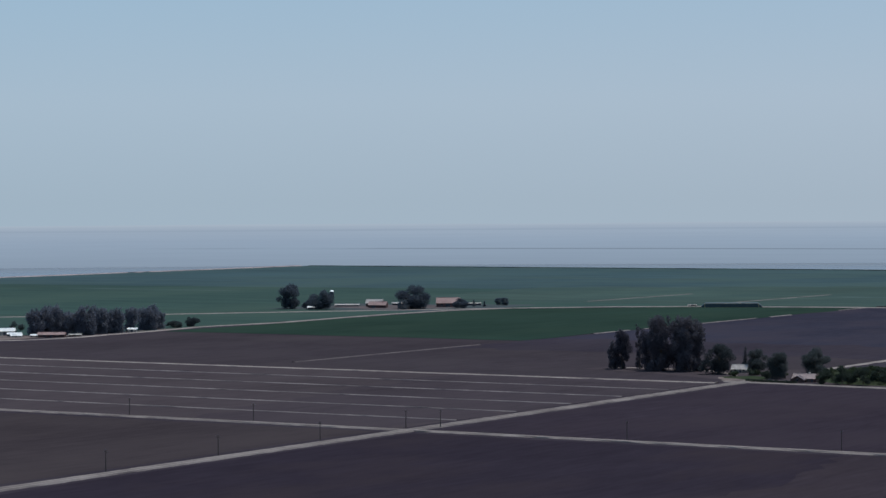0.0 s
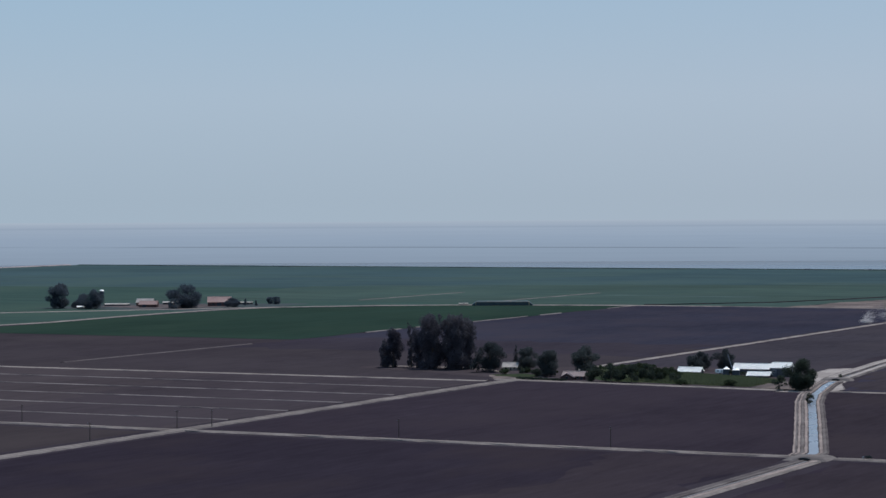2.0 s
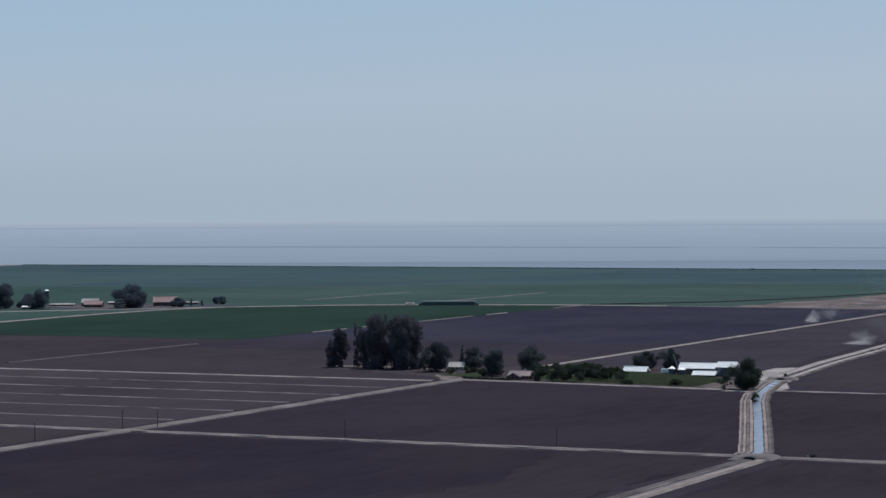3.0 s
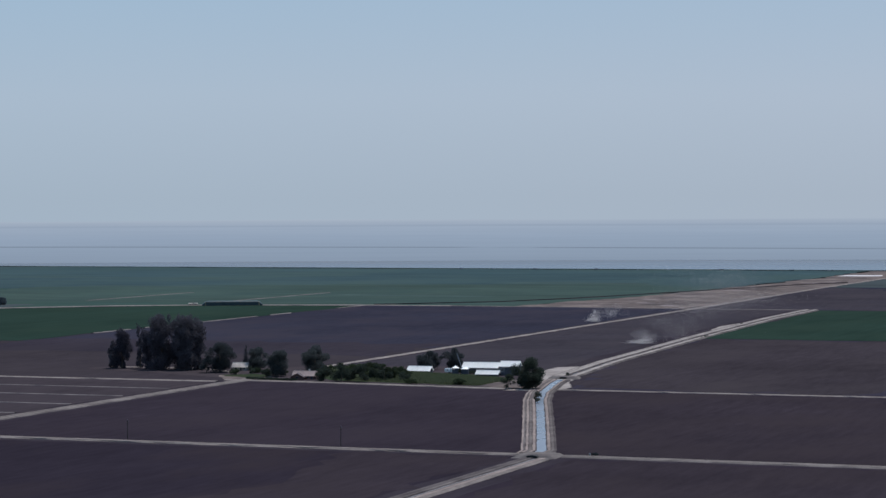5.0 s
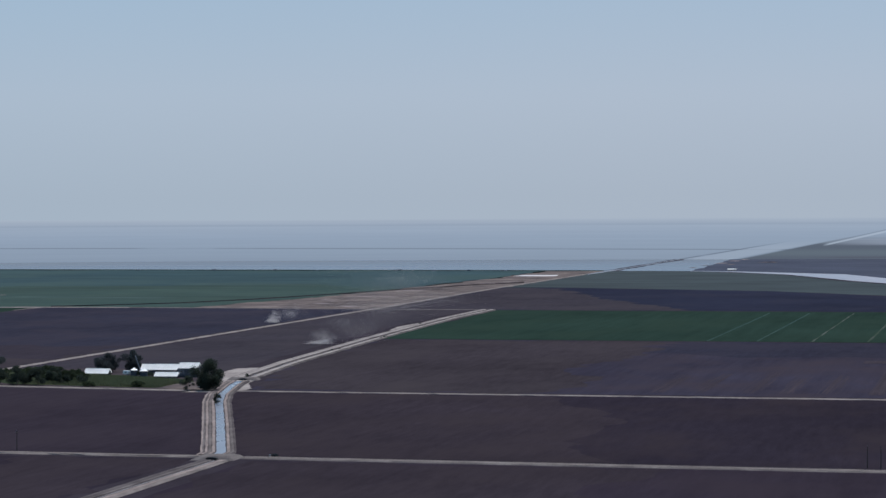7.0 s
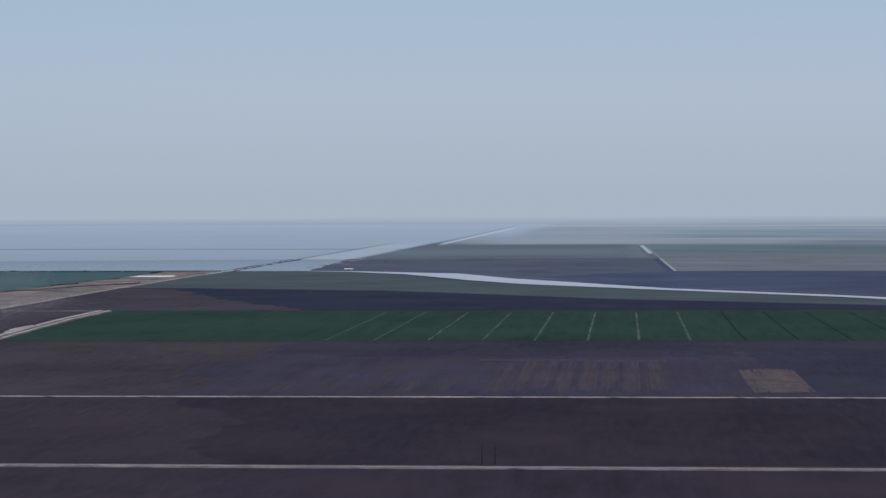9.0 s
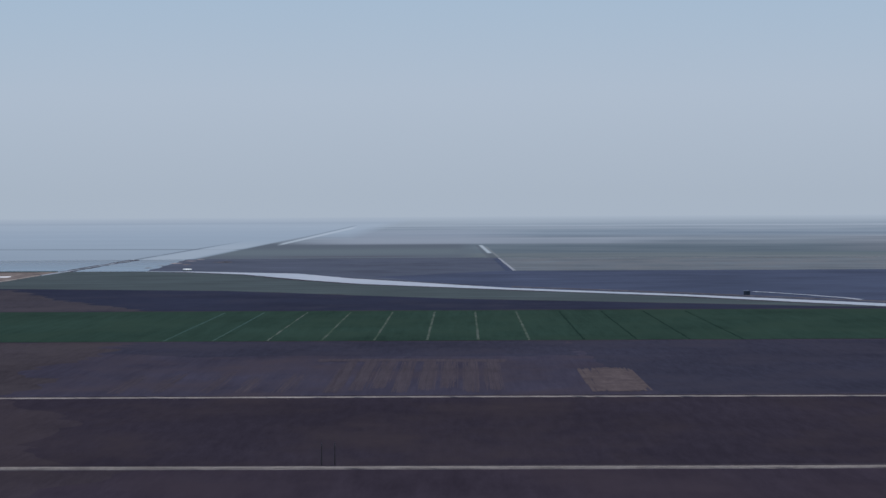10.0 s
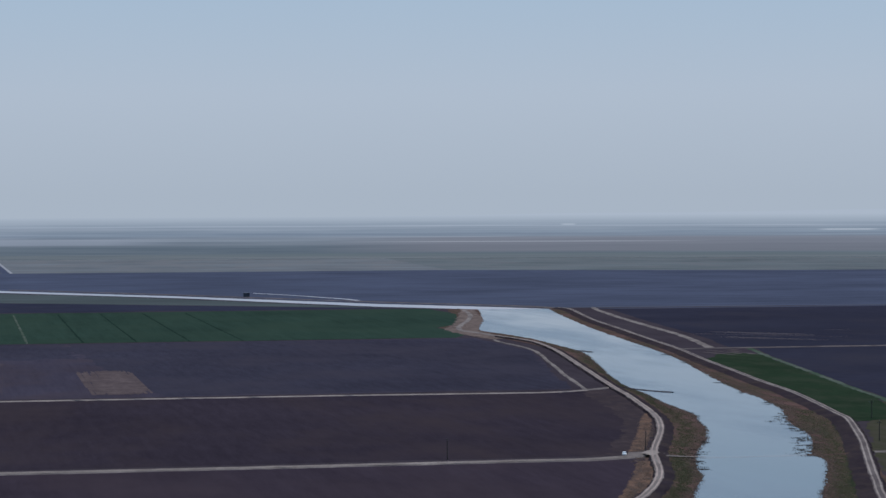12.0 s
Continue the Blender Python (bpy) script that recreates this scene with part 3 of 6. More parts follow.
for k in range(22):
    y = rng.uniform(1875, 2640)
    x0 = rng.uniform(-600 + (y - 1875) * 0.07, -530)
    x1 = min(-494, x0 + rng.uniform(14, 60))
    d = rng.uniform(4, 12)
    field("bare_streak", [(x0, y), (x1 - 5, y - d * 0.3), (x1, y + d * 0.4), (x0 + 6, y + d)], SOIL_PALE if k % 3 else PALE_FLAT, 0.17 + 0.001 * k, "thin streak on the barren ground", "bare ground", 5, 1.8)
# far plain and its fields, all in colours with haze painted in
field("far_plain", [(-425, 2958), (-330, 2938), (-225, 2868), (-120, 2660), (46, 2336), (195, 2152), (335, 1940), (445, 1826), (3300, 1650), (3300, 4900), (-425, 4900)], SOIL_MAUVE_HAZED, 0.035, "far plain beyond the channel with haze in its colour", step=60, amp=2)
field("field_far_dark", [(30, 2345), (190, 2160), (335, 1945), (455, 1840), (900, 1800), (1900, 1700), (2300, 2600), (960, 2760), (570, 2905), (46, 2925), (-100, 2700)], SOIL_FAR_HAZED, 0.06, "far dark ploughed field beyond the channel", step=60, amp=4)
field("field_far_mauve", rect(-380, 2928, 40, 4900), SOIL_MAUVE_HAZED, 0.05, "far bare field beyond the channel", step=80, amp=4)
field("field_far_stubble", [(50, 2929), (570, 2909), (960, 2764), (1900, 2640), (3300, 2300), (3300, 3800), (50, 3800)], STUBBLE_HAZED, 0.06, "far pale stubble field", step=80, amp=3)
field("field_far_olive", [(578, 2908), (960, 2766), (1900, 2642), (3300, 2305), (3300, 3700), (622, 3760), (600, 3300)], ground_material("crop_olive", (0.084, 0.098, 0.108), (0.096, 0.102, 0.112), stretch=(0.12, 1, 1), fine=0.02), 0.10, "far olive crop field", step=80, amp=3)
field("field_right", [(480, 1790), (462, 1652), (448, 1534), (438, 1437), (430, 1375), (416, 1297), (1500, 1297), (1500, 1790)], SOIL_NIGHT, 0.05, "dark ploughed field beyond the river")
field("field_right", [(428, 1288), (413, 1216), (391, 1078), (379, 1008), (370, 945), (354, 870), (330, 770), (300, 690), (1500, 690), (1500, 1288)], SOIL_NIGHT, 0.055, "dark ploughed field beyond the river")
for k, (x0, x1, y) in enumerate([(-404, -384, 3368), (-400, -381, 3502), (-398, -384, 3665), (-392, -380, 3600), (-349, -321, 3425), (-340, -325, 3440), (-404, -396, 3244), (-408, -398, 3130), (-380, -366, 3300)]):
    field("tan_flat", [(x0, y - 10), (x1 - 6, y - 22), (x1, y - 4), (x1 - 5, y + 14), (x0 + 5, y + 20)], DRY if k > 3 else PALE_FLAT, 0.12, "tan dry flat beside the channel", "bare ground", 6, 2.5)
field("farm_yard", [(-600, 1085), (-560, 1070), (-487, 1036), (-350, 1024), (-348, 1075), (-372, 1140), (-440, 1150), (-500, 1125), (-590, 1106)], SOIL_PALE, 0.10, "trodden farmyard earth", "ground", 10, 2)
field("farm_grass", [(-470, 1062), (-440, 1040), (-372, 1030), (-361, 1046), (-366, 1068), (-380, 1086), (-402, 1100), (-440, 1110), (-484, 1140), (-480, 1100)], GRASS, 0.16, "rough green grass round the farm buildings", "grass", 8, 2)
field("trodden_ground", [(-1182, 1690), (-1108, 1656), (-1070, 1722), (-1092, 1760), (-1150, 1752)], ROAD_DIM, 0.17, "dusty yard between the far farm buildings", "bare ground", 8, 3)
field("trodden_ground", [(205, 747), (211, 745), (219, 750), (217, 758), (209, 757)], ROAD_MID, 0.45, "pale crossing of dirt tracks", "bare ground", 3, 0.8)
field("farm_grass", [(-512, 1060), (-500, 1072), (-488, 1066), (-484, 1052), (-494, 1048), (-506, 1052)], GRASS, 0.19, "rough lawn in front of the farmhouse", "grass", 5, 1.5)
field("farm_grass", [(-1210, 1640), (-1050, 1640), (-1030, 1740), (-1040, 1800), (-1200, 1760)], GREEN_GREY, 0.14, "dull grass round the farm buildings", "grass", 15, 4)


def streaks(name, x0, x1, y0, y1, n, w, material, z, seed, label, ragged=0.5):
    """Many thin overlapping plough lines that make one smudged patch."""
    rng = random.Random(seed)
    verts, faces = [], []
    for k in range(n):
        x = rng.triangular(x0, x1, x0 + 0.6 * (x1 - x0))
        a = y0 + (y1 - y0) * rng.random() ** 2 * ragged
        b = y1 - (y1 - y0) * rng.random() ** 2 * ragged
        h = rng.uniform(0.4, 1.0) * w / 2
        i = len(verts)
        zz = z + k * 0.0006
        verts += [(x - h, a, zz), (x + h, a + rng.uniform(-3, 3), zz), (x + h * 0.6, b, zz), (x - h * 0.7, b + rng.uniform(-3, 3), zz)]
        faces.append((i, i + 1, i + 2, i + 3))
    ob = from_arrays(name, verts, faces, material)
    tagged(ob, label, "soil", "", "stuff")


STREAK = ground_material("streaked_soil", (0.0450, 0.0374, 0.0462), None, big=0.02, fine=0.5, stretch=(1, 0.02, 1), contrast=0.12)
TAN = ground_material("tan_soil", (0.0690, 0.0545, 0.0575), (0.0470, 0.0375, 0.0425), big=0.05, fine=0.3, stretch=(1, 0.3, 1))
for k, x in enumerate((-57, -47, -37.5, -28, -17, -7.5, 3, 13)):
    streaks("plough_streaks", x - 4.5, x + 4.5, 1040 + 12 * (k % 3), 1262, 110, 0.42, STREAK, 0.07, 3 + k, "faint pale plough lines in brown soil", 0.8)
for k, x in enumerate((-150, -133, -112, -96, -78)):
    streaks("plough_streaks", x - 5, x + 5, 1040, 1150 + 15 * (k % 3), 40, 0.36, STREAK, 0.07, 40 + k, "faint pale plough lines in brown soil", 0.9)
streaks("tan_patch", 53, 81, 1042, 1192, 190, 1.6, TAN, 0.12, 5, "pale tan patch in the ploughed field", 0.6)
field("field_far_steel", [(-200, 1330), (-150, 1292), (-90, 1296), (60, 1286), (60, 1428), (-190, 1430)], SOIL_DEEP, 0.06, "darker far part of the brown field", "soil", 8, 7)
field("headland", [(-74, 1246), (-30, 1248), (20, 1238), (21, 1260), (-28, 1268), (-75, 1268)], STREAK, 0.16, "pale strip across the end of plough lines", "soil", 6, 2.5)
field("field_blend", [(-326, 1030), (-200, 1029), (-185, 1110), (-215, 1190), (-190, 1300), (-205, 1428), (-370, 1428), (-364, 1292), (-350, 1150)], SOIL_DUST, 0.066, "dustier ploughed soil beside the ditch", "soil", 12, 9)
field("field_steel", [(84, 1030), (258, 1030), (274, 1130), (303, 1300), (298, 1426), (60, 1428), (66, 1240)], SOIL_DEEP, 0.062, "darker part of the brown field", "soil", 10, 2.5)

# ---- water ----
field("lake", [(-2101, 2962), (-490, 2962), (-490, 5000), (-5000, 5000), (-5000, 800), (-2101, 800)], LAKE, 0.08, "wide flat pale-blue lake", "lake", 60, 2)
field("lake_inlet", [(-474, 2966), (-384, 2966), (-404, 3508), (-409, 4234), (-421, 4860), (-474, 4860)], LAKE, 0.08, "straight water channel beside the levee", "canal", 30, 3)
LEFT_BANK = smooth_line([(120, 440), (172, 570), (194, 638), (204, 666), (212, 687), (217, 709), (226, 740), (235, 766), (247, 796), (258, 832), (265, 865), (271, 888), (274, 922), (276, 950), (281, 993), (284, 1032), (295, 1102), (314, 1202), (326, 1271), (330, 1340), (331, 1412), (327, 1466), (322, 1516), (337, 1586), (362, 1700), (384, 1815)])
RIGHT_BANK = smooth_line([(437, 1809), (416, 1671), (395, 1516), (382, 1398), (372, 1301), (361, 1213), (344, 1117), (326, 1010), (319, 950), (311, 905), (297, 857), (291, 830), (288, 812), (283, 793), (274, 766), (267, 748), (264, 735), (262, 720), (252, 692), (239, 658), (228, 630), (205, 560), (165, 440)])
UP_NEAR = [(384, 1815), (319, 1884), (183, 2109), (41, 2280), (-103, 2462), (-168, 2599), (-254, 2821), (-330, 2925), (-384, 2955)]
UP_FAR = [(-384, 2966), (-320, 2945), (-230, 2868), (-192, 2840), (-123, 2651), (42, 2326), (187, 2148), (328, 1936), (392, 1866), (437, 1809)]
field("river", [tuple(p) for p in LEFT_BANK] + UP_NEAR[1:] + UP_FAR[:-1] + [tuple(p) for p in RIGHT_BANK], WATER, 0.09, "wide calm river reflecting pale sky", "river", 3, 0.9)

SILT = water_material("silty_water", (0.255, 0.255, 0.29), (0.3, 0.5), 0.01, (1, 0.3, 1), 0.3, 0.1)
field("river_upper", UP_NEAR + UP_FAR, SILT, 0.11, "pale silty upper reach of the river", "river", 12, 1.0)

# ---- roads, banks and tracks ----
road_lines = [
    ("road", [(-1500, 752), (-480, 750), (-252, 748)], 3.9, ROAD, "straight pale dirt road between ploughed fields"),
    ("road", [(-240, 747), (-70, 743.5), (100, 740.5), (166, 741), (190, 740.3), (197, 742.2), (205.3, 745.5), (215, 750.3)], 5.6, ROAD_MID, "straight pale dirt road between ploughed fields"),
    ("road", [(-330, 1018), (-9, 1016.5), (155, 1013), (236, 1008), (251, 1010), (262, 1017)], 2.0, ROAD, "narrow pale dirt road between fields"),
    ("road", [(-488, 380), (-487, 1040)], 7.0, ROAD_MID, "pale dirt road past the power poles"),
    ("road", [(-489, 1110), (-488, 1850), (-492, 2350), (-486, 2950)], 3.6, ROAD, "long dirt road towards the lake"),
    ("track", [(-592, 1098), (-570, 1101), (-545, 1099), (-526, 1090), (-505, 1066)], 1.0, ROAD, "narrow pale path behind the eucalyptus trees"),
    ("road", [(-496, 1032), (-450, 1029), (-350, 1017)], 3.2, ROAD, "dusty drive in front of the farmstead"),
    ("track", [(-1500, 1023), (-495, 1021)], 3.2, ROAD, "pale track along the field edge"),
    ("track", [(-700, 1857), (-600, 1853), (-489, 1845), (-392, 1848)], 2.6, ROAD_MID, "pale field track"),
    ("track", [(-763, 1062), (-762, 1250)], 2.0, ROAD_DIM, "short pale track in a field"),
    ("road", [(-1400, 1320), (-1299, 1421), (-1213, 1514), (-1151, 1587), (-1024, 1726), (-960, 1785), (-896, 1818), (-777, 1850), (-690, 1856)], 8.0, ROAD, "pale country road across green fields"),
    ("road", [(-1110, 1040), (-1074, 1130), (-1059, 1159), (-1048, 1171), (-1042.6, 1191), (-1041.5, 1215), (-1045, 1248), (-1046, 1270), (-1048, 1295), (-1051, 1315), (-1053, 1332), (-1056, 1358), (-1054, 1377), (-1044, 1436), (-1049, 1520), (-1050, 1597), (-1046, 1660), (-1030, 1716)], 5.5, ROAD, "pale farm track along the field"),
    ("track", [(-1036, 1880), (-1036, 2085)], 3.6, ROAD_MID, "faint pale track in green crop"),
    ("track", [(-908, 1890), (-907, 2110)], 3.6, ROAD_MID, "faint pale track in green crop"),
    ("track", [(-763, 1392), (-763, 1442)], 1.8, FURROW, "pale bare edge of a crop field"),
    ("track", [(-763, 1462), (-763, 1496)], 1.8, FURROW, "pale bare edge of a crop field"),
    ("track", [(-763, 1545), (-763, 1640)], 1.8, FURROW, "pale bare edge of a crop field"),
    ("track", [(-763, 1662), (-763, 1700)], 1.8, FURROW, "pale bare edge of a crop field"),
    ("track", [(-763, 1790), (-763, 1845)], 1.8, FURROW, "pale bare edge of a crop field"),
]
for k, (name, line, w, mt, lab) in enumerate(road_lines):
    strip(name, line, bank(w * 0.8, 0.35, 0.9), mt, None, 4, 0.45, lab, "road", seed=k)
for line, gap in (([(-1500, 752), (-480, 750), (-252, 748)], 1.1), ([(-240, 747), (-70, 743.5), (100, 740.5), (166, 741), (190, 740.3), (197, 742.2), (205.3, 745.5), (215, 750.3)], 1.5), ([(-488, 380), (-487, 1040)], 1.6)):
    for o in (-gap, gap):
        strip("wheel_rut", line, [(o - 0.7, 0.40), (o + 0.7, 0.40)], ROAD, None, 7, 0.22, "pale packed wheel rut on the dirt road", "rut", seed=int(o * 10) + 60)
for k in range(1, 6):
    y = 751 + 44.6 * k
    strip("furrow", [(-1500, y + 2), (-1000, y + 1), (-495, y)], bank(0.8, 0.3, 0.5), FURROW, None, 6, 0.32, "low pale furrow ridge across ploughed soil", "furrow", seed=k)
for k, x in enumerate((-177, -148, -116, -84, -53, -22, 8, 38)):
    strip("check_line", [(x, 1438), (x, 1560), (x, 1815)], bank(0.8 if k > 2 else 0.5, 0.3, 0.5), CHECK if k > 1 else GREEN_MID_HAZED, None, 9, 0.3, "pale check ridge through the green crop", "ridge", seed=k + 20)
for k, x in enumerate((70, 101, 132, 163)):
    strip("check_line", [(x, 1438), (x, 1815)], bank(0.8, 0.2, 0.5), ground_material("check_shade", (0.011, 0.022, 0.018)), None, 9, 0.4, "dark check furrow through the green crop", "furrow", seed=k + 40)

# lake shore and levees
strip("levee", [(-2114, 2955), (-1274, 2960), (-490, 2958)], bank(4, 1.0, 1.5), ground_material("levee_weeds", (0.030, 0.045, 0.042)), None, 20, 1.2, "low weedy levee along the lake", "levee")
strip("levee", [(-2097, 900), (-2097, 2319), (-2100, 2750), (-2113, 2955)], bank(7, 1.0, 2), PALE_FLAT, None, 14, 1.6, "pale shore levee beside the lake", "levee")
# far levee earth, paled and blued: haze put into its colour
strip("levee", [(-484, 2800), (-482, 2964), (-484, 4860)], bank(1.4, 0.6, 1.2), ground_material("far_levee_earth_hazed", (0.185, 0.205, 0.24)), None, 25, 1.0, "long straight levee between lake and channel", "levee")
strip("ditch_edge", [(-760, 1862), (-747, 1871), (-677, 1941), (-640, 2030), (-623, 2091), (-580, 2250), (-535, 2417), (-500, 2511)], bank(1.5, 0.8, 0.7), MUD, None, 12, 0.6, "dark weedy ditch edge beside the barren ground", "ditch")

# the ditch: near part, leg between the crossings, far part
def ditch(line, water_w, left, right, label, wet=None):
    """Water between earth banks; each bank is a row of bands (from, to, height, material) outwards from the water's edge."""
    h = water_w / 2
    strip("canal_water", line, [(-h - 0.3, 0.25), (h + 0.3, 0.25)], wet or WATER, None, 10, 0.10, "narrow water in a farm ditch", "canal")
    for side, bands in ((-1, left), (1, right)):
        a, b = h + bands[0][0], h + bands[-1][1] - 0.3
        under = [(a, 0.05), (a + 0.5, 0.32), (b - 0.6, 0.32), (b, 0.04)]
        strip("canal_bank", line, under if side > 0 else [(-o, z) for o, z in reversed(under)], ROAD_MID, None, 5, 0.12, label, "canal bank", seed=4)
        for k, (a, b, z0, z1, mt) in enumerate(bands):
            prof = [(h + a, z0), (h + (a + b) / 2, max(z0, z1)), (h + b, z1)]
            strip("canal_bank", line, prof if side > 0 else [(-o, z) for o, z in reversed(prof)], mt, None, 7, 0.17, label, "canal bank", seed=5 + k)


EDGE = (-0.1, 0.4, 0.15, 0.45, ROAD_DIM)
NEAR_BANK = [EDGE, (0.4, 1.4, 0.46, 0.52, BERM), (1.5, 1.75, 0.38, 0.38, ROAD_DIM), (1.85, 2.5, 0.45, 0.48, ROAD_MID), (2.6, 2.85, 0.38, 0.38, ROAD_DIM), (2.95, 3.7, 0.46, 0.44, BERM)]
ditch([(-245.6, 380), (-245.6, 640), (-245.6, 736)], 1.3, [(-0.3, 0.5, 0.2, 0.4, ROAD_DIM), (0.5, 1.4, 0.5, 0.5, ROAD_MID), (1.4, 5.2, 0.5, 0.05, ROAD_DIM)], [(-0.3, 0.5, 0.2, 0.5, ROAD_DIM), (0.5, 2.8, 0.5, 0.6, BERM), (2.8, 3.8, 0.55, 0.05, ROAD)], "tan earth bank of the farm ditch", MURKY)
ditch([(-251, 753), (-252, 761), (-285, 860), (-318, 958), (-330, 998), (-336, 1024), (-342, 1050), (-347, 1076)], 3.1, NEAR_BANK + [(3.8, 4.1, 0.36, 0.36, ROAD_DIM), (4.5, 5.3, 0.2, 0.3, BERM)], NEAR_BANK[:4] + [(2.6, 3.5, 0.4, 0.05, ROAD_DIM)], "tan earth bank with wheel tracks beside the ditch", water_material("ditch_pool", (0.165, 0.180, 0.215), (0.15, 0.40), 0.05, (1, 0.3, 1), 0.5, 0.2))
PALE_EARTH = ground_material("pale_bank_earth", (0.270, 0.240, 0.228), (0.190, 0.165, 0.158), big=0.03, fine=0.4, stretch=(1, 1, 1), contrast=0.15)
FAR_BANK = [(-0.2, 0.8, 0.15, 0.7, ROAD_DIM), (0.8, 3.0, 0.7, 0.8, PALE_EARTH), (3.0, 3.5, 0.78, 0.78, ROAD_MID), (3.5, 5.6, 0.8, 0.6, PALE_EARTH), (5.6, 6.8, 0.6, 0.05, ROAD_DIM)]
ditch([(-350, 1094), (-353, 1120), (-362, 1205), (-378, 1435), (-387, 1600), (-392, 1700), (-394, 1842)], 1.6, FAR_BANK, FAR_BANK[:1] + [(0.8, 3.9, 0.7, 0.8, PALE_EARTH), (3.9, 4.7, 0.75, 0.05, ROAD_MID)], "broad pale earth bank of the farm ditch")
field("trodden_ground", [(-352, 1008), (-346, 1020), (-347, 1030), (-357, 1060), (-364, 1090), (-374, 1132), (-376, 1160), (-364, 1170), (-350, 1112), (-338, 1060), (-328, 1030), (-330, 1008)], PALE_EARTH, 0.14, "pale trodden earth where the tracks meet", "bare ground", 2.5, 1.3)
field("trodden_ground", [(-369, 1024), (-372, 1054), (-366, 1070), (-350, 1060), (-344, 1022)], DRY, 0.18, "dusty trodden earth beside the sheds", "bare ground", 2.5, 1.6)
field("trodden_ground", [(-395, 1545), (-399, 1575), (-398, 1612), (-394, 1660), (-391, 1600), (-387, 1500)], PALE_EARTH, 0.3, "pale earth heap on the ditch bank", "bare ground", 5, 0.8)
field("trodden_ground", [(-500, 1036), (-512, 1058), (-500, 1068), (-484, 1060), (-478, 1038)], DRY, 0.15, "dusty tan yard in front of the farmhouse", "bare ground", 5, 1.5)


def crossing(at, turn, length, width):
    """Earth crossing over the ditch with a culvert mouth, its dark inside painted black."""
    e = empty("culvert", at, turn, "earth culvert crossing with a dark pipe mouth", "culvert")
    bm = bmesh.new()
    bmesh.ops.create_grid(bm, x_segments=10, y_segments=8, size=0.5)
    rng = random.Random(4)
    for v in bm.verts:
        x, y = v.co.x * 2, v.co.y * 2
        edge = max(abs(x), abs(y))
        v.co = Vector((x * length / 2 + rng.uniform(-0.3, 0.3), y * width / 2 + rng.uniform(-0.3, 0.3), 1.25 if edge < 0.75 else (0.9 if edge < 0.95 else 0.0)))
    part("earth_fill", bm, ROAD_MID, e)
    # solid black plug in place of the shaded hollow of the pipe
    bm = bmesh.new()
    bmesh.ops.create_circle(bm, cap_ends=True, segments=18, radius=1.0)
    bmesh.ops.scale(bm, verts=bm.verts, vec=(1.9, 0.5, 1))
    bmesh.ops.rotate(bm, verts=bm.verts, matrix=Matrix.Rotation(radians(90), 3, "X"))
    f = bm.faces[:]
    r = bmesh.ops.extrude_face_region(bm, geom=f)
    bmesh.ops.translate(bm, verts=[v for v in r["geom"] if isinstance(v, bmesh.types.BMVert)], vec=(0, 2.5, 0))
    bmesh.ops.translate(bm, verts=bm.verts, vec=(0, -width / 2 - 0.15, 0.62))
    part("pipe_mouth", bm, BLACK, e, "black plug for the dark culvert pipe mouth")
    return e


crossing((-247.5, 744, 0), 0, 14, 13)
crossing((-348.5, 1086, 0), 12, 15, 10)

# river levees
def levee_track(line, profile, gauge, rut, crown, label):
    """A dark earth levee with a worn crown and two pale wheel ruts."""
    pts = [tuple(p) for p in line]
    strip("levee", pts, profile, MUD, None, 6, 0.45, "dark earth levee along the river", "levee")
    strip("track", pts, [(-gauge - 0.7, 0.78), (-gauge - 0.4, 0.97), (gauge + 0.4, 0.97), (gauge + 0.7, 0.78)], crown, None, 4, 0.2, label, "track")
    for o in (-gauge, gauge):
        strip("wheel_rut", pts, [(o - 0.30, 0.9), (o - 0.24, 1.02), (o + 0.24, 1.02), (o + 0.30, 0.9)], rut, None, 4, 0.12, "pale packed wheel rut on the levee", "rut", seed=int(o * 10) + 30)


TRACK_W = smooth_line([(315.4, 1436.5), (319.7, 1409.6), (322.5, 1377.9), (320.9, 1343.0), (314.5, 1284.1), (308.3, 1240.0), (299.4, 1181.3), (291.4, 1128.0), (284.0, 1079.1), (275.9, 1024.2), (270.1, 980.4), (263.7, 940.3), (257.7, 903.3), (251.1, 869.3), (241.4, 831.9), (232.0, 801.8), (222.2, 772.1), (215.7, 751.2), (209.3, 726.2), (203.5, 702.9), (197.9, 684.0), (191.2, 664.9), (185.5, 650.9), (178.5, 635.2), (158, 595), (118, 515)])
levee_track(TRACK_W, [(-4.6, 0.06), (-3.4, 0.5), (-1.8, 0.85), (1.3, 0.9), (1.9, 0.06)], 0.72, BERM, ROAD_MID, "dusty crown of the levee track")
strip("track", [(260, 1016), (268, 1021.5), (276, 1029)], bank(1.4, 0.45, 0.8), ROAD_MID, None, 3, 0.25, "pale ramp from the field road to the levee", "track")
strip("track", [(203, 744.6), (208, 747.2), (213.5, 750.5)], bank(3.0, 0.42, 1.4), ROAD_MID, None, 2, 0.35, "pale crossing of dirt tracks on the levee", "track")
field("trodden_ground", [(211.5, 741), (213.5, 742), (217, 749), (217.6, 754), (216.4, 757), (213.5, 754), (211, 748)], ROAD, 1.03, "pale crossing of dirt tracks on the levee", "bare ground", 1.5, 0.4)
strip("track", [tuple(p) for p in smooth_line([(306.9, 1405.2), (305.3, 1375.3), (306.9, 1345.7), (306.0, 1307.1), (302.2, 1271.3), (292.1, 1210.7), (284.1, 1159.5), (275.6, 1108.7), (269.1, 1061.9), (262.5, 1018.8)])], bank(0.9, 0.4, 0.6), ROAD_MID, None, 4, 0.3, "pale field track beside the levee", "track")
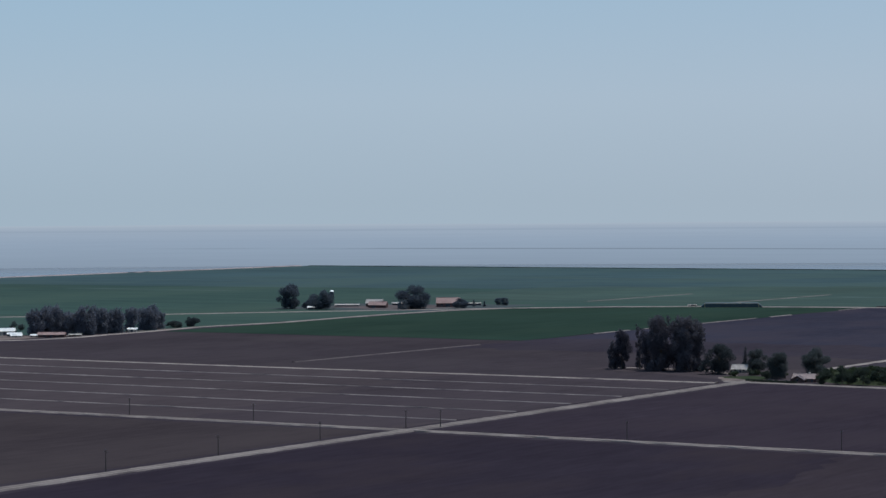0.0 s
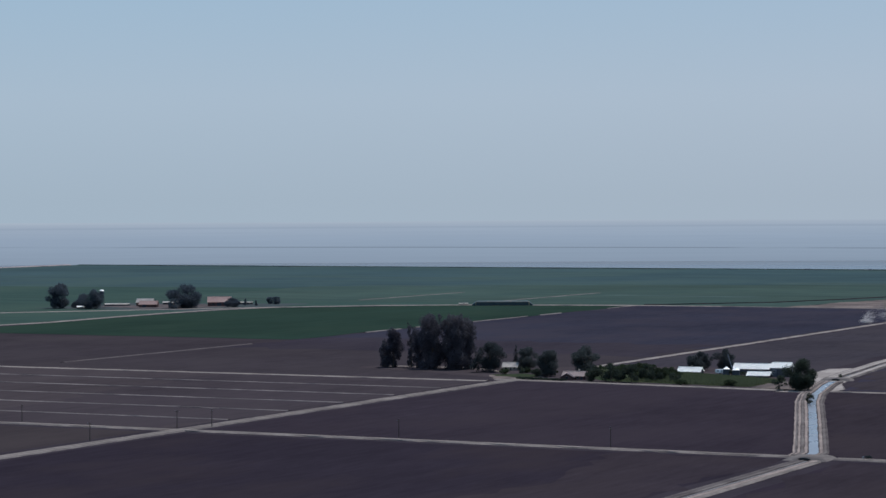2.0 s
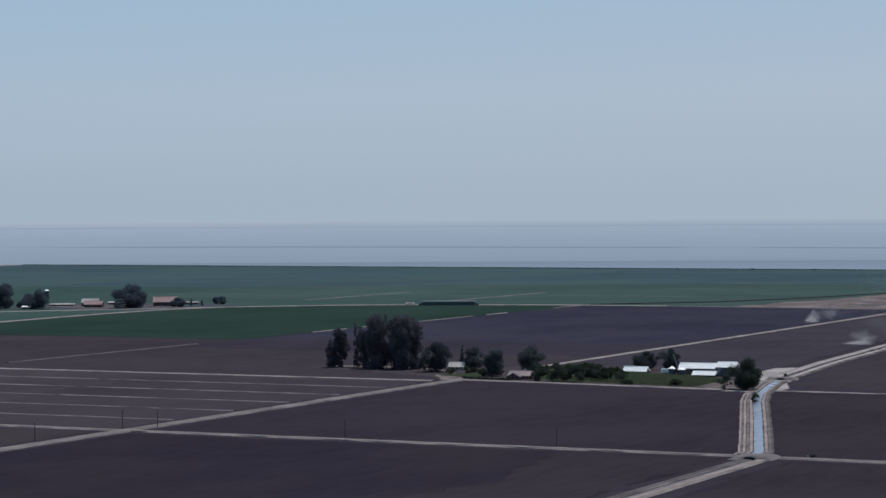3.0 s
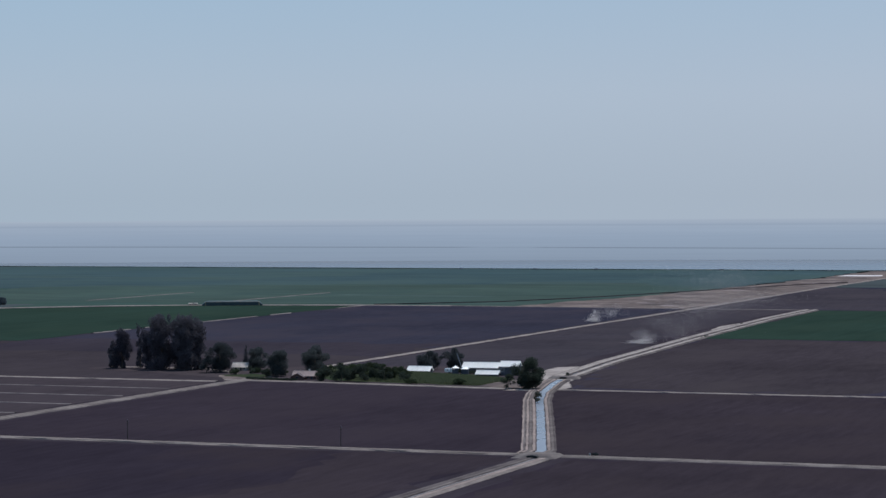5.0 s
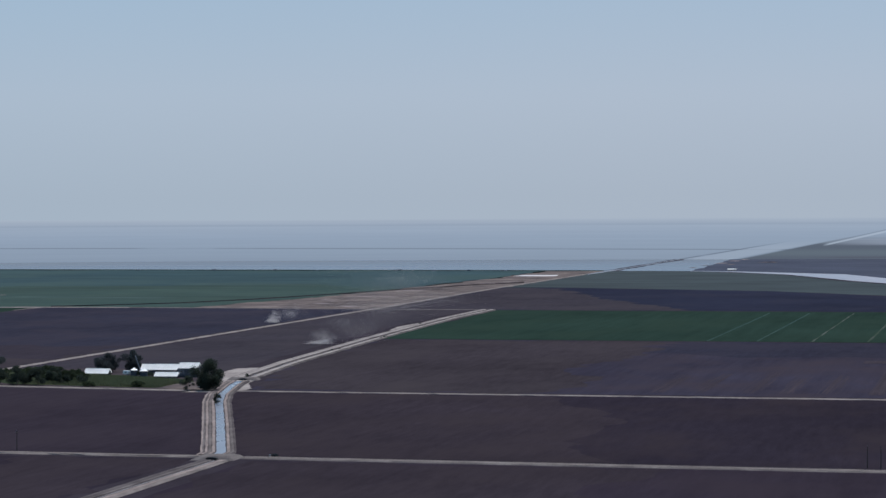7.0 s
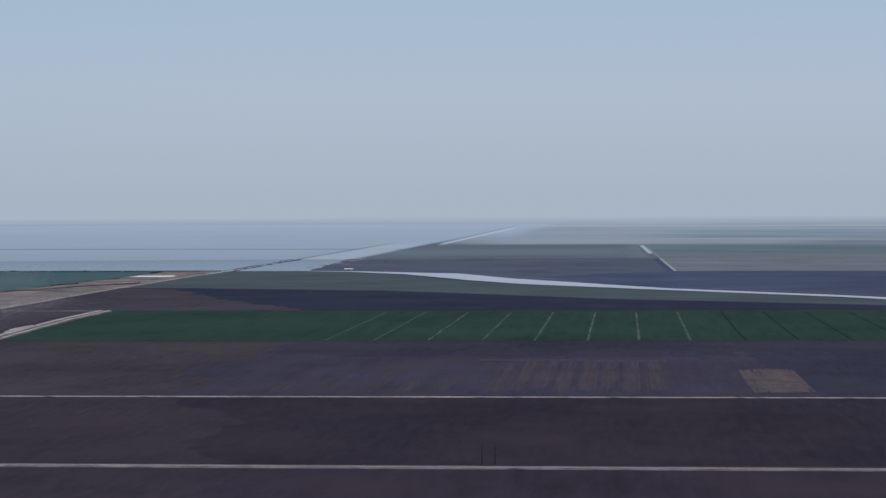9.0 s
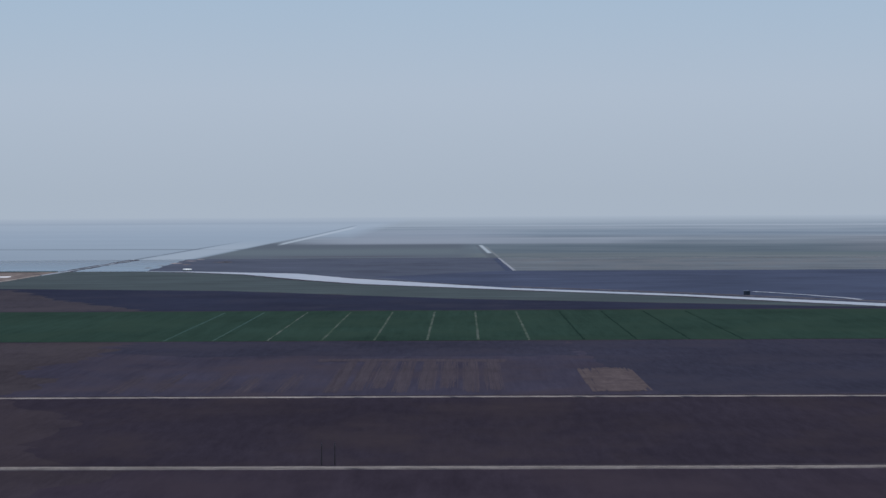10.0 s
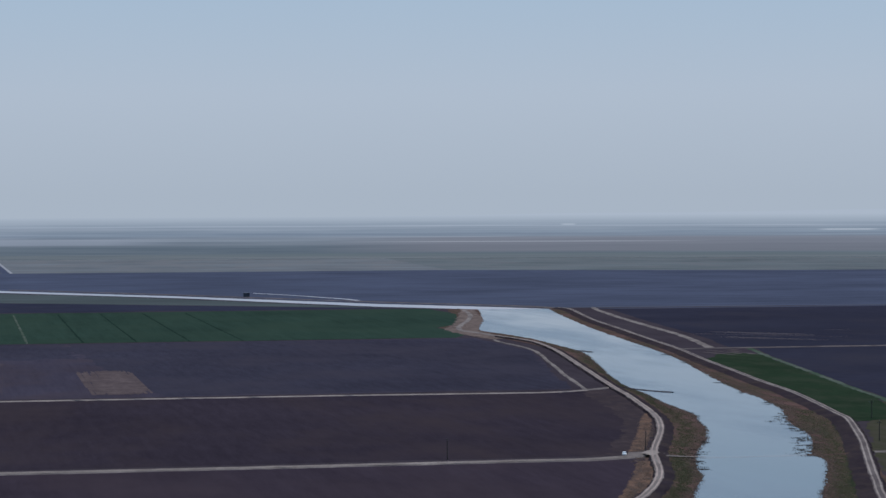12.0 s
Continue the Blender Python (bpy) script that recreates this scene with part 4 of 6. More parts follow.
strip("track", [tuple(p) for p in smooth_line([(370.8, 1807.0), (360.3, 1731.5), (341.3, 1647.6), (322.3, 1579.8), (313.8, 1544.1), (309.6, 1508.8), (314.2, 1479.6), (317.3, 1445.0)])], bank(1.6, 0.5, 1.2), ROAD_MID, None, 6, 0.5, "dusty track round the river bend", "track")
field("river_bank", [tuple(p) for p in smooth_line([(110, 440), (182, 640), (211, 745), (244, 840), (264, 940), (276, 1010), (300, 1190), (318, 1330), (310, 1480), (302, 1550), (334, 1640), (362, 1830)])] + [tuple(p + Vector((4, 0))) for p in reversed(LEFT_BANK)], BANK, 0.07, "brown weedy river bank", "river bank", 6, 1.0)
field("river_bank", [tuple(p + Vector((-5, 0))) for p in RIGHT_BANK] + [tuple(p) for p in smooth_line([(180, 440), (240, 600), (284, 740), (308, 822), (336, 955), (374, 1230), (392, 1390), (428, 1665), (448, 1815)])], BANK, 0.07, "brown weedy river bank", "river bank", 6, 1.0)
SAND = ground_material("sandy_bank", (0.112, 0.088, 0.082), (0.066, 0.052, 0.050), big=0.05, fine=0.4, stretch=(1, 0.5, 1), contrast=0.22, amount=(0.42, 0.62))
field("sandy_bank", [(371.4, 1835.0), (366.6, 1796.9), (337.0, 1665.7), (318.4, 1588.7), (301.7, 1533.0), (300.1, 1497.8), (303.7, 1430.1), (307.9, 1410.0), (319.9, 1425.5), (318.2, 1465.3), (319.6, 1513.4), (336.3, 1583.5), (354.4, 1657.3), (367.4, 1737.2), (379.4, 1812.1)], SAND, 0.13, "bare sandy ground round the river bend", "river bank", 5, 1.4)
for line in ([(205.7, 734.9), (209.4, 734.0), (202.3, 704.3), (194.1, 678.8), (186.1, 659.3), (177.8, 642.4), (174.7, 642.6), (189.4, 684.1)], [(257.9, 909.3), (248.5, 868.7), (231.8, 812.0), (216.8, 766.0), (210.4, 762.1), (225.3, 807.3), (244.5, 869.7)]):
    field("dry_bank", line, ORANGE, 0.085, "bare tan ground inside the levee bend", "river bank", 2, 0.6)
strip("track", [tuple(p) for p in smooth_line([(46, 2352), (120, 2265), (192, 2174), (262, 2072), (336, 1966), (400, 1893), (436, 1846), (447, 1800)])], bank(2.0, 0.6, 1.5), ROAD_DIM, None, 10, 0.6, "dim levee track along the far channel", "track")
TRACK_E = smooth_line([(446, 1815), (447, 1780), (422, 1618), (407, 1491), (393, 1376), (382, 1282), (368, 1187), (357, 1105), (347.6, 1036.9), (341.3, 981.1), (330.0, 915.1), (322.7, 876.5), (318.3, 852.6), (305.3, 809.5), (292.9, 770.5), (283.1, 742.2), (264.5, 688.3), (252.7, 653.3), (242.0, 621.6), (202, 494)])
levee_track(TRACK_E, [(-2.6, 0.06), (-1.6, 0.9), (1.8, 0.85), (4.2, 0.5), (6.6, 0.09)], 0.85, ROAD, ROAD_DIM, "dusty crown of the levee track")
strip("track", [(474, 1815), (466, 1770), (451, 1652), (438, 1534), (428, 1437), (419, 1375), (404, 1292)], bank(2.2, 0.4), ROAD_MID, None, 10, 0.5, "pale field road beside the levee", "track")
strip("track", [(424, 1286), (411, 1216), (389, 1078), (377, 1008), (368, 945), (352, 870), (330, 780)], bank(1.2, 0.25), CHECK, None, 8, 0.5, "pale field road along the green strip", "track")
strip("track", [(470, 1803), (700, 1795), (1100, 1768), (1500, 1742)], bank(4.0, 0.3), SOIL_FAR_HAZED, None, 20, 0.8, "dim track along the far field edge", "track")
strip("track", [(380, 1289), (406, 1293), (505, 1292), (1500, 1292)], bank(3.0, 0.4), ROAD_DIM, None, 12, 0.5, "pale cross road between fields", "track")
LEVEE_FOOT = [p + Vector((2.6, 0)) for p in TRACK_E if 845 < p.y < 1215]
field("field_green_river", [(385, 1226), (392, 1242), (404, 1252), (413, 1240), (408, 1208), (386, 1070), (374, 1000), (366, 945), (360, 924), (340, 858)] + [tuple(p) for p in reversed(LEVEE_FOOT)], GREEN_RIVER, 0.12, "narrow green strip along the levee", step=3, amp=1.2)
strip("track", [(286, 743), (300, 742), (360, 742)], bank(1.8, 0.4), ROAD_MID, None, 5, 0.3, "pale dirt track leaving the levee", "track")
for k, (x, y) in enumerate([(398, 1268), (402, 1250), (407, 1262), (396, 1240), (411, 1276), (392, 1252), (409, 1242)]):
    field("trodden_ground", [(x - 3, y + 9), (x + 1.5, y + 2), (x + 3, y - 9), (x, y - 4)], ROAD_DIM, 0.15 + 0.004 * k, "pale bare earth where tracks meet", "bare ground", 3, 0.7)
field("trodden_ground", [(216.5, 748), (220, 747), (224, 742.5), (229, 739.6), (229, 738.6), (223, 740.4), (218, 743.5), (215.5, 745)], ROAD_MID, 0.30, "low earth ramp down to the river", "ramp", 1.5, 0.35)
strip("river_sill", [(262.5, 739), (271, 738), (280, 742), (284, 744)], [(-1.4, 0.05), (-0.5, 0.3), (0.5, 0.3), (1.4, 0.05)], BANK, None, 2, 0.3, "low earth ramp down to the river", "ramp")
strip("river_sill", [(227, 739), (245, 738), (264, 739)], [(-2.0, 0.095), (2.0, 0.095)], water_material("shallow_water", (0.10, 0.10, 0.11), (0.1, 0.25), 0.2, (1, 1, 1), 1.0), None, 3, 0.9, "shallow water over a sunken river sill", "water")
for line in ([(280, 1030), (284, 1014), (288, 1006), (294, 996)], [(327, 1290), (330, 1286), (332, 1276)]):
    strip("mud_spit", line, [(-1.6, 0.05), (-0.6, 0.34), (0.5, 0.34), (1.4, 0.05)], MUD, None, 2, 0.7, "dark mud spit reaching into the river", "mud spit")


def scrub(near, far, y0, y1, n, edge, material, seed, label):
    """Rough weeds in clumps between two lines; edge: how far from the first line to the second they stand."""
    nr = np.random.RandomState(seed)
    clumps = n // 9
    y = y0 + (y1 - y0) * nr.uniform(0, 1, clumps) ** 1.5
    u = np.clip(nr.normal(edge, 0.20, clumps), 0.0, 1.0)
    lines = []
    for line in (near, far):
        p = sorted((q.y, q.x) for q in line)
        lines.append(np.interp(y, [a for a, b in p], [b for a, b in p]))
    x = lines[0] + (lines[1] - lines[0]) * u
    x = np.repeat(x, 9) + nr.normal(0, 0.35, clumps * 9)
    y = np.repeat(y, 9) + nr.normal(0, 1.3, clumps * 9)
    turn, h, w = nr.uniform(0, 3.14, len(x)), nr.uniform(0.10, 0.30, len(x)), nr.uniform(0.06, 0.18, len(x))
    dx, dy = w * np.cos(turn), w * np.sin(turn)
    low = np.full(len(x), 0.06)
    verts = np.stack([np.stack([x - dx, y - dy, low], 1), np.stack([x + dx, y + dy, low], 1), np.stack([x + nr.normal(0, 0.15, len(x)), y + nr.normal(0, 0.15, len(x)), low + h], 1)], 1).reshape(-1, 3)
    ob = from_arrays("bank_weeds", verts, np.arange(len(verts)).reshape(-1, 3).tolist(), material)
    tagged(ob, label, "weeds", "", "stuff")


def dead_weeds(a, b, n, seed):
    """A thin row of dead weeds left in the soil between two points."""
    nr = np.random.RandomState(seed)
    u = nr.beta(1.2, 1.6, n)[:, None]
    p = np.array(a) * (1 - u) + np.array(b) * u + nr.normal(size=(n, 2)) * (2.5, 3.4)
    t, h, w = nr.uniform(0, 3.14, n), nr.uniform(0.03, 0.12, n), nr.uniform(0.1, 0.9, n)
    low = np.full(n, 0.06)
    verts = np.stack([np.stack([p[:, 0] - w * np.cos(t), p[:, 1] - w * np.sin(t), low], 1), np.stack([p[:, 0] + w * np.cos(t), p[:, 1] + w * np.sin(t), low], 1), np.stack([p[:, 0], p[:, 1], low + h], 1)], 1).reshape(-1, 3)
    ob = from_arrays("dead_weeds", verts, np.arange(3 * n).reshape(-1, 3).tolist(), LEAF_DEAD)
    tagged(ob, "pale dead weeds in dark ploughed soil", "weeds", "", "stuff")


for k, (a, b, n) in enumerate((((458, 1456), (506, 1412), 1500), ((447, 1400), (492, 1353), 1100), ((532, 1463), (546, 1456), 90), ((470, 1440), (500, 1400), 700), ((440, 1440), (520, 1380), 900))):
    dead_weeds(a, b, n, 60 + k)


def shifted(line, dx):
    return [p + Vector((dx, 0)) for p in line]


scrub(shifted(TRACK_W, 4.0), LEFT_BANK, 600, 960, 20000, 0.42, LEAF_OLIVE, 3, "low olive weeds on the river bank")
scrub(shifted(TRACK_W, 4.0), LEFT_BANK, 600, 1300, 12000, 0.88, LEAF_RUST, 4, "dry reddish weeds along the water's edge")
scrub(shifted(TRACK_W, 3.0), LEFT_BANK, 960, 1330, 7000, 0.70, LEAF_OLIVE, 5, "low olive weeds on the river bank")
scrub(RIGHT_BANK, shifted(TRACK_E, -3.5), 600, 900, 20000, 0.50, LEAF_OLIVE, 6, "low olive weeds on the river bank")
scrub(RIGHT_BANK, shifted(TRACK_E, -3.5), 600, 1400, 22000, 0.22, LEAF_RUST, 7, "dry reddish weeds along the water's edge")
scrub(shifted(TRACK_W, -7.5), shifted(TRACK_W, -2.0), 600, 860, 7000, 0.5, LEAF_RUST, 8, "dry reddish weeds beside the levee track")
field("weed_bank", [(273, 733), (277, 735), (272, 722), (261, 684), (243, 627), (237, 627), (247, 660), (262, 702)], GREEN_RIVER, 0.108, "green weeds between river bank and levee", "weeds", 1.5, 1.1)
field("weed_bank", [(290, 756), (300, 780), (315, 825), (331, 862), (362, 930), (430, 930), (360, 760), (300, 640), (255, 640), (274, 706)], VERGE, 0.075, "olive weeds beside the levee track", "weeds", 5, 1.0)
strip("canal_water", [(258, 2196), (277, 2155), (295, 2106), (316, 2040), (322, 2003)], [(-2.6, 0.4), (2.6, 0.4)], SILT, None, 8, 1.0, "narrow backwater beside the channel", "canal")
strip("canal_water", [(44.6, 3640), (53.6, 2916)], [(-4.0, 0.3), (4.0, 0.3)], SOIL_FAR_HAZED, None, 60, 0.3, "dark bed of the far straight canal", "canal")
# bank earth lightened towards blue-grey, haze being painted in
strip("levee", [(50.6, 3640), (59.6, 2916)], bank(1.6, 0.5), ground_material("far_bank_earth_hazed", (0.200, 0.205, 0.230)), None, 60, 0.3, "pale bank of the far canal", "levee")

# ---- trees ----
def tube(bm, a, b, r0, r1, seg=7):
    a, b = Vector(a), Vector(b)
    q = (b - a).to_track_quat("Z", "Y")
    rings = []
    for c, r in ((a, r0), (b, r1)):
        rings.append([bm.verts.new(c + q @ Vector((r * math.cos(2 * math.pi * k / seg), r * math.sin(2 * math.pi * k / seg), 0))) for k in range(seg)])
    for k in range(seg):
        bm.faces.new((rings[0][k], rings[0][(k + 1) % seg], rings[1][(k + 1) % seg], rings[1][k]))


def tree(name, at, width, height, leaf, shape="round", seed=1, label="", group="", leaf_size=0.55, density=1.0, lift=None):
    """Tapered trunk, limbs, and a crown of leaf clumps with gaps and an uneven outline."""
    rng = random.Random(seed)
    nr = np.random.RandomState(seed)
    e = empty(name, (at[0], at[1], 0.1), rng.uniform(0, 360), label, "tree" if name == "tree" else name, group)
    low = {"tall": 0.03, "round": 0.12, "bush": 0.0, "spire": 0.05}[shape] if lift is None else lift
    # lobes: centres and radii of the boughs that carry the leaves
    lobes = []
    if shape == "tall":
        # an upright, blunt crown, fullest above the middle, with ragged boughs at its rim
        count = int(22 + 1.5 * width)
        for k in range(count):
            f = (k + rng.random()) / count
            a, reach = rng.uniform(0, 6.28), width / 2 * (0.50 + 0.50 * math.sin(math.pi * min(1.0, 0.12 + 0.78 * f))) * rng.uniform(0.25, 0.86)
            fat = width * rng.uniform(0.13, 0.24)
            lobes.append((reach * math.cos(a), reach * math.sin(a), height * (low + (0.97 - low) * f) - fat * 0.9 * f, fat, fat * rng.uniform(1.0, 1.7)))
        for k in range(int(6 + width)):
            a, f = rng.uniform(0, 6.28), rng.uniform(0.45, 1.0)
            reach = width / 2 * rng.uniform(0.55, 1.05) * (1.0 if f < 0.85 else 0.7)
            fat = width * rng.uniform(0.05, 0.10)
            lobes.append((reach * math.cos(a), reach * math.sin(a), height * f * rng.uniform(0.94, 1.02), fat, fat * rng.uniform(1.2, 2.4)))
    elif shape == "spire":
        for s in range(6):
            f = (s + 0.5) / 6
            fat = width / 2 * (1.05 - 0.75 * f) * rng.uniform(0.85, 1.1)
            lobes.append((rng.uniform(-0.1, 0.1), rng.uniform(-0.1, 0.1), height * (low + (1 - low) * f), fat, height * 0.11))
    else:
        n = 20 if shape == "round" else 13
        for k in range(n):
            u, a = rng.uniform(-0.9, 1), rng.uniform(0, 6.28)
            r = math.sqrt(max(0, 1 - u * u)) * width / 2 * rng.uniform(0.40, 1.08)
            mid, half = height * (1 + low) / 2, height * (1 - low) / 2
            fat = width * rng.uniform(0.11, 0.27)
            lobes.append((r * math.cos(a), r * math.sin(a), max(fat * 0.6, mid + u * half * 0.74), fat, min(fat * 0.9, half * 0.5)))
        if shape == "round" and low <= 0.06:
            for k in range(5):
                a, fat = k * 1.26 + rng.uniform(-0.3, 0.3), width * rng.uniform(0.16, 0.24)
                lobes.append((width * 0.24 * math.cos(a), width * 0.24 * math.sin(a), fat * rng.uniform(0.7, 1.3), fat, fat * 0.9))
    # leaves
    pts = []
    for x, y, z, r, rz in lobes:
        k = int(density * max(40, 24 * (r / leaf_size) ** 2))
        d = nr.normal(size=(k, 3))
        d /= np.linalg.norm(d, axis=1)[:, None]
        d *= (nr.uniform(0.02, 1.0, (k, 1)) ** 0.40) * nr.uniform(0.80, 1.16, (k, 1))
        pts.append(d * (r, r, rz) + (x, y, z))
    c = np.concatenate(pts)
    c[:, 2] = np.maximum(c[:, 2], 0.25)
    n = len(c)
    u = nr.normal(size=(n, 3))
    u /= np.linalg.norm(u, axis=1)[:, None]
    v = np.cross(u, nr.normal(size=(n, 3)))
    v /= np.linalg.norm(v, axis=1)[:, None]
    s = leaf_size * nr.uniform(0.5, 1.2, (n, 1))
    droop = 1.6 if shape == "tall" else 1.0
    u[:, 2] *= droop
    quad = np.stack([c - u * s * 0.6, c + v * s * 0.35, c + u * s * 0.6, c - v * s * 0.35], 1).reshape(-1, 3)
    faces = np.arange(4 * n).reshape(-1, 4)
    from_arrays("crown", quad.tolist(), faces.tolist(), leaf, e)
    # trunk and limbs
    bm = bmesh.new()
    r0 = max(0.08, height * 0.016 + width * 0.008)
    zt = height * (0.55 if shape != "bush" else 0.4)
    tube(bm, (0, 0, -0.3), (0.1 * r0, 0, height * 0.12), r0 * 1.25, r0)
    tube(bm, (0.1 * r0, 0, height * 0.12), (0, 0, zt), r0, r0 * 0.45)
    part("trunk", bm, BARK, e)
    bm = bmesh.new()
    for x, y, z, r, rz in rng.sample(lobes, min(len(lobes), 9)):
        base = Vector((0, 0, min(zt, z * rng.uniform(0.35, 0.6))))
        knee = base.lerp(Vector((x, y, z)), 0.5) + Vector((0, 0, 0.06 * height * rng.random()))
        tube(bm, base, knee, r0 * 0.42, r0 * 0.28, 5)
        tube(bm, knee, (x, y, z), r0 * 0.28, r0 * 0.1, 5)
    part("limbs", bm, BARK, e)
    return e


GROVE = [(-586, 1091, 6.2, 13.6), (-581.5, 1091, 8.8, 20.4), (-574, 1096, 5.6, 22.0), (-566.5, 1091, 8.0, 20.4), (-557.5, 1087, 14.0, 28.0), (-550.5, 1091, 9.5, 25.0), (-544, 1087, 13.6, 28.4), (-540, 1093, 8.6, 25.0)]
for k, (x, y, w, h) in enumerate(GROVE):
    tree("tree", (x, y), w, h, LEAF_EUC, "tall", 11 + k, "tall dark eucalyptus in a bare field grove", "eucalyptus grove", 0.46, 1.1 if w < 9 else 1.0)
YARD = [(-525.5, 1072, 6.4, 7.4, "bush"), (-521.2, 1078, 13.0, 14.6, "round"), (-520.8, 1107, 4.4, 11.8, "spire"), (-510, 1098, 10.8, 11.4, "round"), (-481.5, 1059, 11.0, 12.0, "round"), (-475.5, 1089, 12.4, 12.8, "round")]
for k, (x, y, w, h, sh) in enumerate(YARD):
    tree("tree", (x, y), w, h, LEAF, sh, 31 + k, {"bush": "low dark bushy tree beside the farmhouse", "round": "round dark green shade tree in the farmyard", "spire": "slim dark cypress behind the farmhouse"}[sh], "farmyard trees", 0.42, 1.0, 0.05)
HEDGE = [(-483, 1048, 5.4, 4.4), (-503, 1076, 4.2, 3.0), (-449.5, 1036, 7.8, 7.4), (-439.5, 1036, 10.6, 8.2), (-429.8, 1037, 9.4, 7.8), (-429, 1053, 7.6, 7.4), (-421.5, 1045, 6.0, 5.6), (-413, 1046, 6.0, 4.0)]
for k, (x, y, w, h) in enumerate(HEDGE):
    tree("tree", (x, y), w, h, LEAF_HEDGE, "bush", 51 + k, "dense dark green bushy tree along the drive", "drive hedge", 0.4)
BACK = [(-429, 1079, 9.7, 5.0), (-437, 1062, 12.0, 5.6), (-446, 1060, 11.0, 5.6), (-453, 1110, 13.3, 5.0), (-457, 1092, 12.1, 5.4), (-465, 1085, 9.4, 5.4), (-507, 1065, 6.5, 3.4), (-501, 1077, 4.9, 3.3), (-480, 1062, 5.0, 3.6)]
for k, (x, y, w, h) in enumerate(BACK):
    tree("shrub", (x, y), w * 0.8, h * 0.82, LEAF_LIGHT, "bush", 151 + k, "full green garden shrub behind the drive", "garden shrubs", 0.5)
for k in range(9):
    tree("shrub", (-486 + 2.9 * k, 1036.2 - 0.35 * k), 3.7, 1.25, LEAF_HEDGE, "bush", 171 + k, "low clipped dark hedge bush along the drive", "low hedge", 0.3)
LIGHT = [(-425, 1057, 11.5, 5.2), (-425, 1073, 9.5, 4.8), (-403, 1030, 6.1, 2.5), (-382, 1034, 7.6, 2.5)]
for k, (x, y, w, h) in enumerate(LIGHT):
    tree("shrub", (x, y), w, h, LEAF_LIGHT, "bush", 61 + k, "low light green shrub in rough grass", "yard shrubs", 0.45)
for k, (x, y, w) in enumerate([(-405, 1100, 4.2), (-400, 1103, 3.6), (-394, 1101, 3.0)]):
    tree("shrub", (x, y), w, w * 0.55, LEAF_HEDGE, "bush", 231 + k, "low dark shrub in front of the silos", "silo shrubs", 0.4)
SHEDS = [(-430, 1124, 12.1, 9.4), (-418, 1128, 9.4, 11.1)]
for k, (x, y, w, h) in enumerate(SHEDS):
    tree("tree", (x, y), w, h, LEAF, "round", 71 + k, "dark shade tree behind the sheds", "shed trees", 0.5, 1.0, 0.05)
tree("tree", (-343.2, 1019), 12.6, 14.2, LEAF_HEDGE, "round", 81, "dark full tree at the corner of the ditch", "", 0.5, 1.2, 0.0)
tree("tree", (-351.6, 1015.5), 5.6, 7.4, LEAF_HEDGE, "bush", 82, "small dark tree at the corner of the ditch", "", 0.45)
for k, (x, y, w) in enumerate([(-369.5, 1312, 1.3), (-367.6, 1320, 1.5), (-374, 1436, 1.6), (-374.5, 1446, 1.8), (-376, 1456, 1.5), (-392, 1610, 1.8), (-351, 1099, 1.6), (-352.5, 1104, 2.0)]):
    tree("shrub", (x, y), w, w * 0.75, LEAF_HEDGE, "bush", 211 + k, "small dark weed bush on the ditch bank", "ditch weeds", 0.3)
tree("shrub", (-316, 949), 3.3, 5.0, LEAF_HEDGE, "bush", 83, "dark shrub growing in the ditch water", "", 0.35)
FARM2 = [(-1185, 1645, 18.6, 20.0, "round"), (-1155, 1646, 16.6, 15.3, "round"), (-1089, 1686, 23.5, 18.0, "round"), (-1086, 1663, 9.1, 8.2, "bush"), (-1061, 1711, 15.7, 7.4, "bush"), (-1069, 1745, 2.8, 5.6, "spire"),
         (-1061, 1749, 2.8, 4.2, "spire"), (-1068, 1784, 6.0, 6.0, "round"), (-1059, 1779, 6.5, 6.5, "round"), (-1178, 1661, 9.4, 6.6, "bush")]
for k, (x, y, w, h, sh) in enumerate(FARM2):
    tree("tree", (x, y), w, h, LEAF_FAR_HAZED, sh, 91 + k, {"bush": "low dark bushy tree beside the far farm", "round": "broad dark shade tree by the far farm", "spire": "small slim tree by the far farm"}[sh], "far farm trees", 0.8, 1.0, 0.03 if sh == "round" else None)
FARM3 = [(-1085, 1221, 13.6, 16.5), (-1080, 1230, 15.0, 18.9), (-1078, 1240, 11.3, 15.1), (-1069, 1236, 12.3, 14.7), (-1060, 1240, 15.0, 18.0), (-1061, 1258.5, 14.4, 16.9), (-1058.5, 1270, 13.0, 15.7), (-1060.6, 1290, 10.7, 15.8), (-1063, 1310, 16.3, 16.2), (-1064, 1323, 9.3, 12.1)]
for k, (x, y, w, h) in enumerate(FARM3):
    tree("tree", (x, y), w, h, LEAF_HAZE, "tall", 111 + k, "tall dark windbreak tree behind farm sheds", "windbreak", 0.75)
for k, (x, y, w, h) in enumerate([(-1064, 1341, 10.4, 4.7), (-1067, 1362, 11.6, 6.4), (-1117, 1237, 9.2, 7.7), (-1069, 1262, 9.8, 8.3)]):
    tree("tree", (x, y), w, h, LEAF, "bush", 131 + k, "low dark bushy tree beside the track", "windbreak", 0.6)
SHORE = [(-1085, 4.5), (-1040, 3.0), (-985, 5.5), (-930, 3.5), (-905, 6.0), (-850, 3.0), (-810, 4.0), (-745, 6.5), (-700, 3.5), (-655, 5.0), (-610, 3.0)]
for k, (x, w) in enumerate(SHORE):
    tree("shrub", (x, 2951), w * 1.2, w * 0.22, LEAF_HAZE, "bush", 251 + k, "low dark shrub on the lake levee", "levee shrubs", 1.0)


